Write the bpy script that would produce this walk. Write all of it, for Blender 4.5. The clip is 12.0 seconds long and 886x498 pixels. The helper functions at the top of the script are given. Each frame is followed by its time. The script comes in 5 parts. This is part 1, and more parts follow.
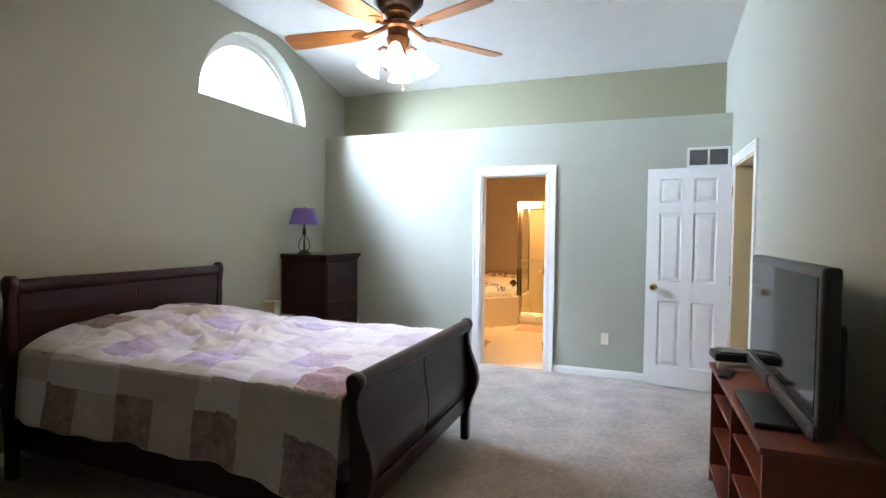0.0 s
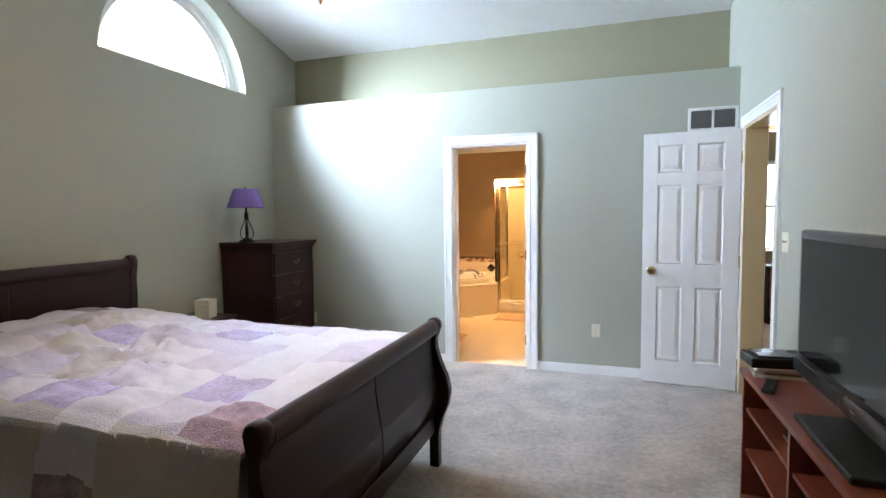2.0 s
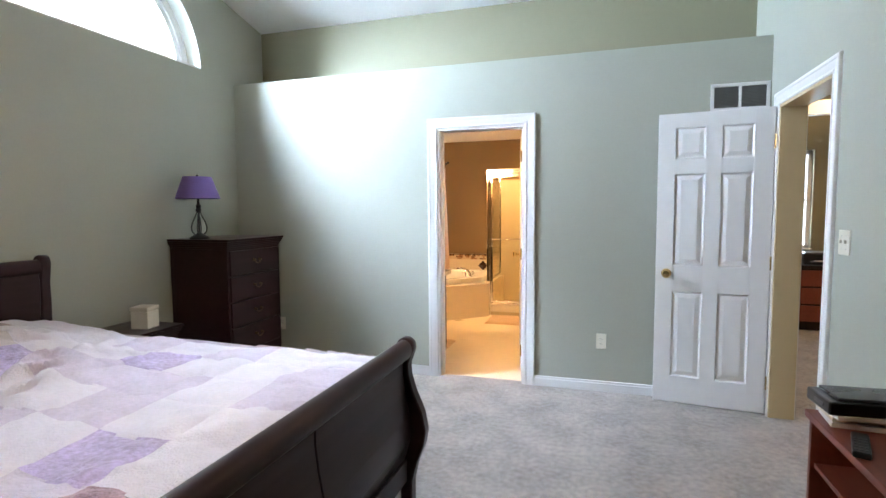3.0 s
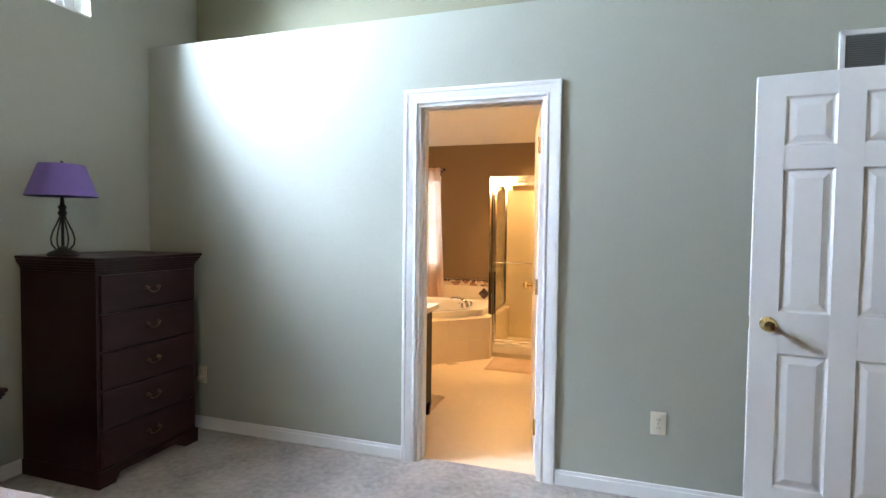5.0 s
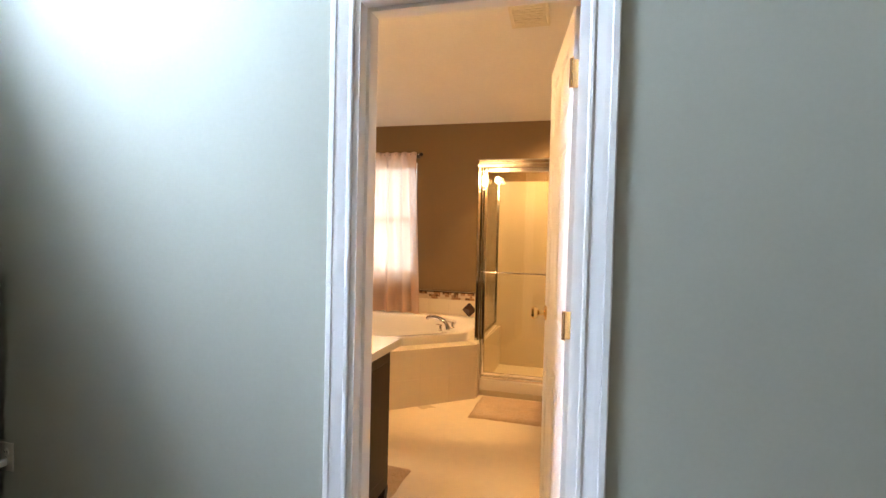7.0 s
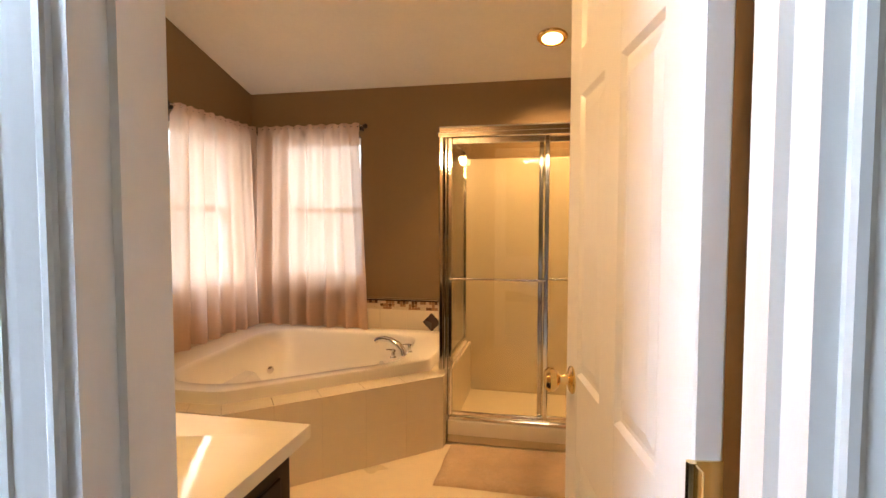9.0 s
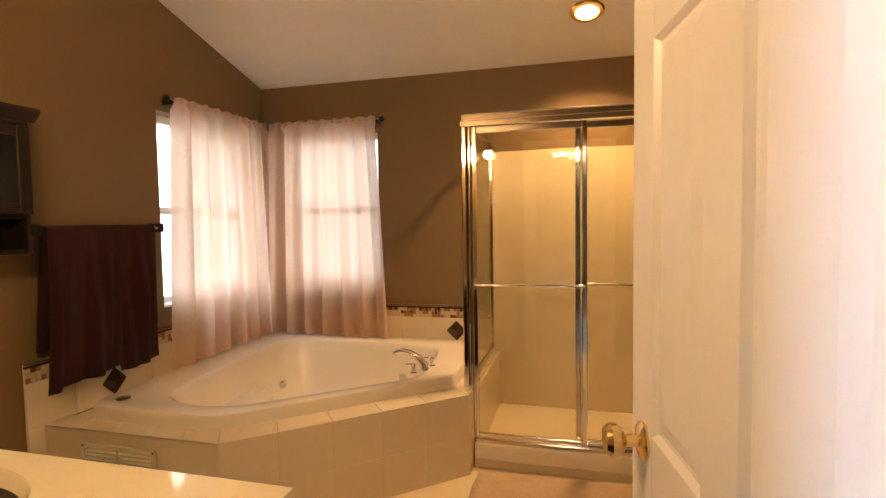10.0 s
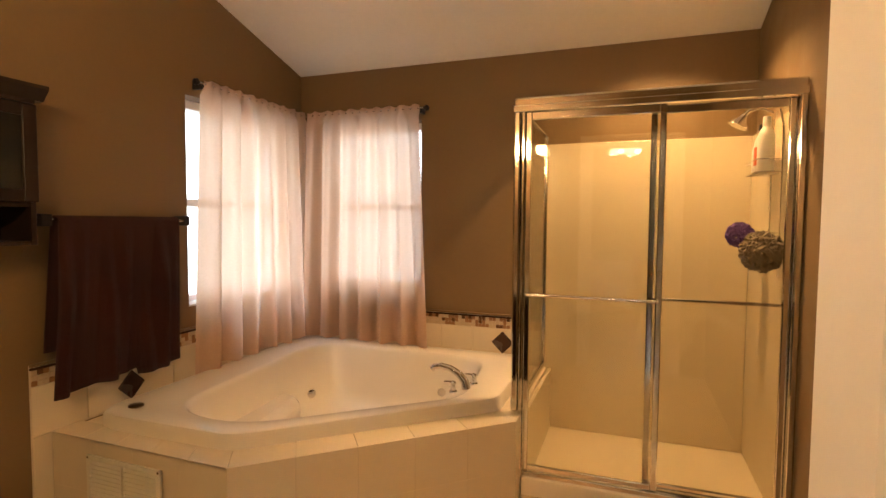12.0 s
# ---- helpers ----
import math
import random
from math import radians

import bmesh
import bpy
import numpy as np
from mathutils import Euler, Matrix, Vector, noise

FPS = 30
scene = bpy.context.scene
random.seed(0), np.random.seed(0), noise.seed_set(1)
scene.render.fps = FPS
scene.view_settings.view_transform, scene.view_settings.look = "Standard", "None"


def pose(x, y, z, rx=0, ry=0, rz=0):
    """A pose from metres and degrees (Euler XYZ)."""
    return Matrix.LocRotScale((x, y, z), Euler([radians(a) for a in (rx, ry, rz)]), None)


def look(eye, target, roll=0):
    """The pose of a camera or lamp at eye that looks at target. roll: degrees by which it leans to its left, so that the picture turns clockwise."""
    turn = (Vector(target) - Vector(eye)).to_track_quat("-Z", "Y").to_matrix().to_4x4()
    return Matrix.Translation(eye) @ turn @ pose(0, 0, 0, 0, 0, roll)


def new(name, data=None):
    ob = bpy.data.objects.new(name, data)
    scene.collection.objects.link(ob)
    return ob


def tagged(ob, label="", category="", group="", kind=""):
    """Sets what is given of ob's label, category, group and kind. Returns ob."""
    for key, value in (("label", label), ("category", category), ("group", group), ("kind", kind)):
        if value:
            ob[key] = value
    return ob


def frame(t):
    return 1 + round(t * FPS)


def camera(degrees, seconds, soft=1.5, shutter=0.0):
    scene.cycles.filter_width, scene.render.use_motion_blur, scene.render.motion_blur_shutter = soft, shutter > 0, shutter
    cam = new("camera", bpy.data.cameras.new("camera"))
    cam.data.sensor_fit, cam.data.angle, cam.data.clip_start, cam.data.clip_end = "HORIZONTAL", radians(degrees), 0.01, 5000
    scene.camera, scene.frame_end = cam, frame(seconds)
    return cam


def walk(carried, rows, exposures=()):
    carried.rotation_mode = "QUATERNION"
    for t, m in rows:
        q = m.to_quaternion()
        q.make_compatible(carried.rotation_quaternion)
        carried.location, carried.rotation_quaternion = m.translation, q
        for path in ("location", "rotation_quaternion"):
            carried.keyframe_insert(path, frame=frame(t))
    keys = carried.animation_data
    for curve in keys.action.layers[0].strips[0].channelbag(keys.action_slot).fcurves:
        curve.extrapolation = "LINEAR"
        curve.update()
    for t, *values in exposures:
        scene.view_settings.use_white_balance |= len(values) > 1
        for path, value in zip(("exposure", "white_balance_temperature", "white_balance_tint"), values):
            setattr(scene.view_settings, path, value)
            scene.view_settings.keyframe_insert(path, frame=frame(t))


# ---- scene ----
cam = camera(81.6, 12.0)
PATH = [
    (0, (0.489, 0.111, 1.42), (-0.209, 1.984, 1.354), 0.7),
    (0.5, (0.456, 0.133, 1.416), (-0.23, 2.01, 1.354), 0.3),
    (1, (0.42, 0.25, 1.408), (-0.238, 2.138, 1.335), -0.1),
    (1.5, (0.366, 0.548, 1.403), (-0.256, 2.446, 1.296), -0.5),
    (2, (0.337, 0.806, 1.39), (-0.279, 2.705, 1.262), -0.6),
    (2.5, (0.278, 1.13, 1.391), (-0.319, 3.032, 1.24), -0.6),
    (3, (0.229, 1.398, 1.382), (-0.362, 3.303, 1.231), -0.4),
    (5, (-0.028, 2.673, 1.331), (-0.636, 4.577, 1.258), 0.7),
    (5.5, (-0.078, 2.991, 1.337), (-0.661, 4.903, 1.284), 0.9),
    (6, (-0.147, 3.288, 1.318), (-0.705, 5.208, 1.275), 1.3),
    (6.5, (-0.231, 3.600, 1.312), (-0.775, 5.525, 1.267), 1.35),
    (7, (-0.325, 3.915, 1.301), (-0.878, 5.835, 1.241), 1.4),
    (9, (-0.560, 4.959, 1.335), (-0.967, 6.914, 1.232), 0.1),
    (9.5, (-0.581, 5.124, 1.353), (-1.038, 7.068, 1.243), -0.5),
    (10, (-0.610, 5.284, 1.340), (-1.120, 7.215, 1.233), -0.9),
    (10.5, (-0.662, 5.441, 1.342), (-1.237, 7.353, 1.221), -0.9),
    (11, (-0.698, 5.542, 1.336), (-1.302, 7.445, 1.215), -0.7),
    (11.5, (-0.705, 5.600, 1.334), (-1.361, 7.486, 1.223), -0.2),
    (12, (-0.705, 5.610, 1.333), (-1.384, 7.488, 1.228), 0.4),
]
EXPOSURES = [(0.0, 0.4), (3.0, 0.28), (5.0, 0.1), (7.0, -0.13), (9.0, -0.45), (9.6, -0.55), (12.0, -0.6)]
walk(cam, [(t, look(eye, target, roll)) for t, eye, target, roll in PATH], EXPOSURES)

# ---- world and large lights ----
world = bpy.data.worlds.new("world")
scene.world = world
world.use_nodes = True
wn = world.node_tree
sky = wn.nodes.new("ShaderNodeTexSky")
sky.sky_type, sky.sun_disc, sky.sun_elevation, sky.sun_rotation = "NISHITA", False, radians(40), radians(120)
wn.nodes["Background"].inputs["Strength"].default_value = 0.12
wn.links.new(sky.outputs[0], wn.nodes["Background"].inputs["Color"])


def area(name, m, sx, sy, watts, color, spread=180):
    l = bpy.data.lights.new(name, "AREA")
    l.shape, l.size, l.size_y, l.energy, l.color, l.spread = "RECTANGLE", sx, sy, watts, color, radians(spread)
    ob = new(name, l)
    ob.matrix_world = m
    return ob


def bulb_light(name, loc, watts, color, r=0.03):
    l = bpy.data.lights.new(name, "POINT")
    l.energy, l.color, l.shadow_soft_size = watts, color, r
    ob = new(name, l)
    ob.location = loc
    return ob


WARM, DAY = (1.0, 0.58, 0.24), (0.60, 0.765, 1.0)
# daylight in the window openings, set at the outer face of the wall
area("daylight_sky", look((-5.0, 4.3, 6.3), (-3.0, 4.2, 2.9)), 6.4, 3.4, 10800, DAY)
area("daylight_horizon", look((-5.0, 3.0, 4.3), (-3.0, 3.0, 4.3)), 2.6, 3.6, 5600, DAY)
area("daylight_bath_side", look((-3.32, 8.24, 1.43), (-2.0, 8.24, 1.43)), 0.9, 1.15, 4.0, (0.93, 0.97, 1.0))
area("daylight_bath_rear", look((-2.43, 9.16, 1.43), (-2.43, 8.0, 1.43)), 0.75, 1.15, 6.5, (0.93, 0.97, 1.0))
area("daylight_study", look((2.29, 8.85, 1.48), (2.29, 8.0, 1.4)), 0.6, 1.1, 25, DAY)

# ---- materials ----


def mat(name, color, rough=0.6, metal=0.0, scale=20.0, vary=0.08, bump=0.1, fine=0.0, spec=0.5, stretch=(1, 1, 1), coat=0.0, sheen=0.0, per_object=0.0):
    m = bpy.data.materials.new(name)
    m.use_nodes = True
    nt = m.node_tree
    b = nt.nodes["Principled BSDF"]
    b.inputs["Metallic"].default_value = metal
    b.inputs["Specular IOR Level"].default_value = spec
    b.inputs["Coat Weight"].default_value = coat
    b.inputs["Sheen Weight"].default_value = sheen
    co = nt.nodes.new("ShaderNodeTexCoord")
    mp = nt.nodes.new("ShaderNodeMapping")
    mp.inputs["Scale"].default_value = stretch
    nt.links.new(co.outputs["Object"], mp.inputs["Vector"])
    big = nt.nodes.new("ShaderNodeTexNoise")
    big.inputs["Scale"].default_value, big.inputs["Detail"].default_value = scale * 0.12, 3
    small = nt.nodes.new("ShaderNodeTexNoise")
    small.inputs["Scale"].default_value, small.inputs["Detail"].default_value = scale, 5
    for n in (big, small):
        nt.links.new(mp.outputs[0], n.inputs["Vector"])
    add = nt.nodes.new("ShaderNodeMath")
    add.operation = "ADD"
    nt.links.new(big.outputs["Fac"], add.inputs[0])
    nt.links.new(small.outputs["Fac"], add.inputs[1])
    src = add.outputs[0]
    if per_object:
        info = nt.nodes.new("ShaderNodeObjectInfo")
        mul = nt.nodes.new("ShaderNodeMath")
        mul.operation, mul.inputs[1].default_value = "MULTIPLY_ADD", per_object
        nt.links.new(info.outputs["Random"], mul.inputs[0])
        nt.links.new(src, mul.inputs[2])
        src = mul.outputs[0]
    rng = nt.nodes.new("ShaderNodeMapRange")
    rng.inputs["From Min"].default_value, rng.inputs["From Max"].default_value = 0.6, 1.4 + per_object
    rng.inputs["To Min"].default_value, rng.inputs["To Max"].default_value = 1 - vary, 1 + vary
    nt.links.new(src, rng.inputs["Value"])
    mix = nt.nodes.new("ShaderNodeVectorMath")
    mix.operation = "SCALE"
    mix.inputs[0].default_value = color
    nt.links.new(rng.outputs[0], mix.inputs["Scale"])
    nt.links.new(mix.outputs[0], b.inputs["Base Color"])
    rr = nt.nodes.new("ShaderNodeMapRange")
    rr.inputs["From Min"].default_value, rr.inputs["From Max"].default_value = 0.3, 0.7
    rr.inputs["To Min"].default_value, rr.inputs["To Max"].default_value = max(0.02, rough - 0.06), min(1, rough + 0.06)
    nt.links.new(big.outputs["Fac"], rr.inputs["Value"])
    nt.links.new(rr.outputs[0], b.inputs["Roughness"])
    if bump:
        bp = nt.nodes.new("ShaderNodeBump")
        bp.inputs["Strength"].default_value, bp.inputs["Distance"].default_value = bump, 0.01
        if fine:
            fn = nt.nodes.new("ShaderNodeTexNoise")
            fn.inputs["Scale"].default_value, fn.inputs["Detail"].default_value = fine, 4
            nt.links.new(mp.outputs[0], fn.inputs["Vector"])
            nt.links.new(fn.outputs["Fac"], bp.inputs["Height"])
        else:
            nt.links.new(small.outputs["Fac"], bp.inputs["Height"])
        nt.links.new(bp.outputs[0], b.inputs["Normal"])
    return m


def glow(name, color, strength):
    m = bpy.data.materials.new(name)
    m.use_nodes = True
    b = m.node_tree.nodes["Principled BSDF"]
    b.inputs["Base Color"].default_value = (0.9, 0.88, 0.8, 1)
    b.inputs["Emission Color"].default_value = (*color, 1)
    b.inputs["Emission Strength"].default_value = strength
    return m


def glass_mat(name, color=(1, 1, 1), rough=0.0):
    m = bpy.data.materials.new(name)
    m.use_nodes = True
    nt = m.node_tree
    nt.nodes.remove(nt.nodes["Principled BSDF"])
    tr = nt.nodes.new("ShaderNodeBsdfTransparent")
    tr.inputs["Color"].default_value = (*color, 1)
    gl = nt.nodes.new("ShaderNodeBsdfGlossy")
    gl.inputs["Roughness"].default_value = rough
    lw = nt.nodes.new("ShaderNodeLayerWeight")
    pw = nt.nodes.new("ShaderNodeMath")
    pw.operation, pw.inputs[1].default_value = "POWER", 5
    nt.links.new(lw.outputs["Facing"], pw.inputs[0])
    fr = nt.nodes.new("ShaderNodeMath")
    fr.operation, fr.inputs[1].default_value, fr.inputs[2].default_value = "MULTIPLY_ADD", 0.9, 0.045
    nt.links.new(pw.outputs[0], fr.inputs[0])
    mx = nt.nodes.new("ShaderNodeMixShader")
    nt.links.new(fr.outputs[0], mx.inputs[0])
    nt.links.new(tr.outputs[0], mx.inputs[1])
    nt.links.new(gl.outputs[0], mx.inputs[2])
    nt.links.new(mx.outputs[0], nt.nodes["Material Output"].inputs["Surface"])
    return m


def sheer_mat(name, color, through_share):
    """Woven cloth that lets part of the light through."""
    m = bpy.data.materials.new(name)
    m.use_nodes = True
    nt = m.node_tree
    nt.nodes.remove(nt.nodes["Principled BSDF"])
    co = nt.nodes.new("ShaderNodeTexCoord")
    nz = nt.nodes.new("ShaderNodeTexNoise")
    nz.inputs["Scale"].default_value = 90
    nt.links.new(co.outputs["Object"], nz.inputs["Vector"])
    cr = nt.nodes.new("ShaderNodeMapRange")
    cr.inputs["To Min"].default_value, cr.inputs["To Max"].default_value = 0.95, 1.05
    nt.links.new(nz.outputs["Fac"], cr.inputs["Value"])
    sc = nt.nodes.new("ShaderNodeVectorMath")
    sc.operation = "SCALE"
    sc.inputs[0].default_value = color
    nt.links.new(cr.outputs[0], sc.inputs["Scale"])
    di, tl, tp = (nt.nodes.new("ShaderNodeBsdf" + k) for k in ("Diffuse", "Translucent", "Transparent"))
    for n in (di, tl):
        nt.links.new(sc.outputs[0], n.inputs["Color"])
    tp.inputs["Color"].default_value = (1.0, 0.93, 0.88, 1)
    a, b = nt.nodes.new("ShaderNodeMixShader"), nt.nodes.new("ShaderNodeMixShader")
    a.inputs[0].default_value, b.inputs[0].default_value = 0.5, through_share
    nt.links.new(di.outputs[0], a.inputs[1])
    nt.links.new(tl.outputs[0], a.inputs[2])
    nt.links.new(a.outputs[0], b.inputs[1])
    nt.links.new(tp.outputs[0], b.inputs[2])
    nt.links.new(b.outputs[0], nt.nodes["Material Output"].inputs["Surface"])
    return m


SAGE = mat("sage_wall_paint", (0.40, 0.405, 0.334), 0.62, scale=60, vary=0.03, bump=0.06, fine=260)
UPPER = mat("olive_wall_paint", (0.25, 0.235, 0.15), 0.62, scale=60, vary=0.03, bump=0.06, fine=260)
TAN = mat("brown_wall_paint", (0.185, 0.120, 0.055), 0.55, scale=60, vary=0.04, bump=0.06, fine=260)
CEIL = mat("ceiling_paint", (0.80, 0.80, 0.79), 0.8, scale=40, vary=0.03, bump=0.12, fine=160)
WHITE = mat("white_gloss_paint", (0.80, 0.79, 0.77), 0.34, scale=30, vary=0.02, bump=0.03, fine=120)
# white paint of the entry jamb, the hall's warm light put into its colour
WARM_LIT_WHITE = mat("warm_lit_white_paint", (0.60, 0.47, 0.26), 0.4, scale=30, vary=0.02, bump=0.03, fine=120)
CARPET = mat("beige_carpet", (0.40, 0.35, 0.31), 0.95, scale=30, vary=0.42, bump=0.9, fine=330, spec=0.1, sheen=0.3)
VINYL = mat("cream_vinyl_floor", (0.72, 0.60, 0.43), 0.32, scale=14, vary=0.05, bump=0.03, fine=60)
CHERRY = mat("dark_cherry_wood", (0.026, 0.009, 0.010), 0.34, scale=30, vary=0.35, bump=0.04, stretch=(1, 0.12, 1), spec=0.22)
REDWOOD = mat("red_cherry_laminate", (0.20, 0.050, 0.030), 0.42, scale=40, vary=0.22, bump=0.03, stretch=(1, 0.08, 1))
ESPRESSO = mat("espresso_wood", (0.014, 0.008, 0.006), 0.40, scale=30, vary=0.3, bump=0.03, stretch=(1, 1, 0.1), spec=0.25)
BRASS = mat("polished_brass", (0.80, 0.60, 0.28), 0.18, 1.0, vary=0.06, bump=0.0)
AGED = mat("aged_brass", (0.20, 0.14, 0.08), 0.35, 1.0, vary=0.2, bump=0.05)
CHROME = mat("chrome", (0.78, 0.77, 0.75), 0.10, 1.0, vary=0.03, bump=0.0)
IRON = mat("dark_iron", (0.03, 0.028, 0.027), 0.45, 0.6, scale=80, vary=0.3, bump=0.1)
ACRYLIC = mat("white_acrylic", (0.80, 0.75, 0.66), 0.14, scale=8, vary=0.02, bump=0.0)
TILE = mat("cream_ceramic_tile", (0.74, 0.65, 0.50), 0.18, scale=20, vary=0.025, bump=0.02, per_object=0.3)
GROUT = mat("beige_grout", (0.66, 0.57, 0.43), 0.8, scale=80, vary=0.1, bump=0.1)
SURROUND = mat("cream_shower_panel", (0.60, 0.52, 0.37), 0.22, scale=6, vary=0.03, bump=0.0)
BROWN_TILE = mat("dark_brown_tile", (0.055, 0.030, 0.024), 0.25, scale=30, vary=0.2, bump=0.05)
PLASTIC = mat("black_plastic", (0.012, 0.012, 0.013), 0.35, vary=0.1, bump=0.02)
GREYPL = mat("silver_grey_plastic", (0.055, 0.055, 0.06), 0.3, 0.3, vary=0.1, bump=0.02)
SCREEN = mat("dark_screen", (0.010, 0.011, 0.012), 0.07, vary=0.0, bump=0.0, spec=0.22)
IVORY = mat("ivory_plastic", (0.74, 0.70, 0.58), 0.4, vary=0.02, bump=0.0)
VENTGREY = mat("vent_shadow_grey", (0.16, 0.16, 0.15), 0.7, vary=0.05, bump=0.0)
COUNTER = mat("cream_cultured_marble", (0.80, 0.73, 0.56), 0.10, scale=6, vary=0.05, bump=0.0, coat=0.4)
RUG = mat("tan_bath_rug", (0.60, 0.42, 0.26), 0.95, scale=60, vary=0.15, bump=0.9, fine=280, spec=0.1, sheen=0.3)
TOWEL = mat("burgundy_brown_terry", (0.042, 0.013, 0.011), 0.95, scale=70, vary=0.2, bump=0.9, fine=420, spec=0.05, sheen=0.08)
LILAC = mat("lilac_lampshade_cloth", (0.20, 0.135, 0.40), 0.85, scale=120, vary=0.08, bump=0.2, fine=420)
GLASS = glass_mat("clear_glass")
SHOWER_GLASS = glass_mat("shower_glass", (0.93, 0.92, 0.87))
SHEER = sheer_mat("sheer_pink_curtain", (0.70, 0.51, 0.38), 0.06)
FAN_WOOD = mat("honey_maple_veneer", (0.46, 0.22, 0.085), 0.38, scale=26, vary=0.22, bump=0.03, stretch=(0.1, 1, 1))
BRONZE = mat("antique_copper_metal", (0.30, 0.135, 0.07), 0.35, 0.85, scale=40, vary=0.25, bump=0.05)
DARK_METAL = mat("dark_bronze_motor", (0.035, 0.02, 0.015), 0.4, 0.7, scale=40, vary=0.25, bump=0.05)
SHADE_GLOW = glow("lit_frosted_glass", (1.0, 0.84, 0.62), 14)
BULB_GLOW = glow("lit_bulb", (1.0, 0.74, 0.40), 35)
DOWN_GLOW = glow("lit_downlight_lens", (1.0, 0.76, 0.40), 14)
SKY_GLOW = glow("bright_overcast_sky", (0.92, 0.96, 1.0), 3.0)

# ---- mesh helpers ----


def part(name, bm, material, parent=None, label="", smooth=False):
    bmesh.ops.recalc_face_normals(bm, faces=bm.faces)
    me = bpy.data.meshes.new(name)
    bm.to_mesh(me)
    bm.free()
    for m in (material if isinstance(material, (list, tuple)) else [material]):
        me.materials.append(m)
    if smooth:
        me.polygons.foreach_set("use_smooth", [True] * len(me.polygons))
        me.set_sharp_from_angle(angle=radians(40))
    ob = new(name, me)
    if parent:
        ob.parent = parent
    if label:
        ob["label"] = label
    return ob


def thing(name, m, label, category, group=""):
    e = new(name)
    e.empty_display_size = 0.1
    e.matrix_world = m
    return tagged(e, label, category, group)


def struct(name, bm, material, label="", category=""):
    return tagged(part(name, bm, material), label, category, kind="structure")


def box(x0, y0, z0, x1, y1, z1, bevel=0.0, bm=None, seg=2):
    own = bmesh.new()
    bmesh.ops.create_cube(own, size=1)
    for v in own.verts:
        v.co = Vector(((x0 + x1) / 2 + v.co.x * (x1 - x0), (y0 + y1) / 2 + v.co.y * (y1 - y0), (z0 + z1) / 2 + v.co.z * (z1 - z0)))
    if bevel:
        bmesh.ops.bevel(own, geom=list(own.edges), offset=bevel, segments=seg, affect="EDGES", profile=0.5)
    return merge(bm, own)


def merge(bm, own, m=None):
    if m is not None:
        own.transform(m)
    if bm is None:
        return own
    me = bpy.data.meshes.new("tmp")
    own.to_mesh(me)
    own.free()
    bm.from_mesh(me)
    bpy.data.meshes.remove(me)
    return bm


def lathe(profile, seg=24, bm=None, m=None):
    """Turned body about z from (radius, height) pairs."""
    own = bmesh.new()
    rings = []
    for r, z in profile:
        rings.append([own.verts.new((max(r, 1e-4) * math.cos(2 * math.pi * i / seg), max(r, 1e-4) * math.sin(2 * math.pi * i / seg), z)) for i in range(seg)])
    for a, b in zip(rings, rings[1:]):
        for i in range(seg):
            own.faces.new((a[i], a[(i + 1) % seg], b[(i + 1) % seg], b[i]))
    if profile[0][0] > 1e-3:
        own.faces.new(rings[0][::-1])
    if profile[-1][0] > 1e-3:
        own.faces.new(rings[-1])
    return merge(bm, own, m)


def tube(points, r, seg=10, bm=None):
    """Round bar through points; r is a number or one radius a point."""
    own = bmesh.new()
    pts = [Vector(p) for p in points]
    rs = r if isinstance(r, (list, tuple)) else [r] * len(pts)
    rings, up = [], None
    for i, p in enumerate(pts):
        d = (pts[min(i + 1, len(pts) - 1)] - pts[max(i - 1, 0)]).normalized()
        if up is None:
            up = d.orthogonal().normalized()
        up = (up - d * up.dot(d)).normalized()
        s = d.cross(up)
        rings.append([own.verts.new(p + rs[i] * (math.cos(2 * math.pi * k / seg) * up + math.sin(2 * math.pi * k / seg) * s)) for k in range(seg)])
    for a, b in zip(rings, rings[1:]):
        for i in range(seg):
            own.faces.new((a[i], a[(i + 1) % seg], b[(i + 1) % seg], b[i]))
    own.faces.new(rings[0][::-1])
    own.faces.new(rings[-1])
    return merge(bm, own)


def prism(points, axis, lo, hi, bm=None, bevel=0.0):
    """A flat outline drawn along an axis: (y, z) for x, (x, z) for y, (x, y) for z."""
    own = bmesh.new()

    def at(p, h):
        return {"x": (h, p[0], p[1]), "y": (p[0], h, p[1]), "z": (p[0], p[1], h)}[axis]
    a = [own.verts.new(at(p, lo)) for p in points]
    b = [own.verts.new(at(p, hi)) for p in points]
    n = len(points)
    own.faces.new(a[::-1])
    own.faces.new(b)
    for i in range(n):
        own.faces.new((a[i], a[(i + 1) % n], b[(i + 1) % n], b[i]))
    bmesh.ops.recalc_face_normals(own, faces=own.faces)
    if bevel:
        bmesh.ops.bevel(own, geom=list(own.edges), offset=bevel, segments=1, affect="EDGES")
    return merge(bm, own)


# ---- the large structure ----
XL, XR, YP, YU, YB, Y0 = -3.0, 1.30, 5.40, 5.83, 8.86, -1.3
LEDGE, ZC, YR = 2.53, 3.42, 4.5
XBR = -0.06
WT = 0.24


def bath_z(y):
    return 2.39 + 0.275 * (YB - y)


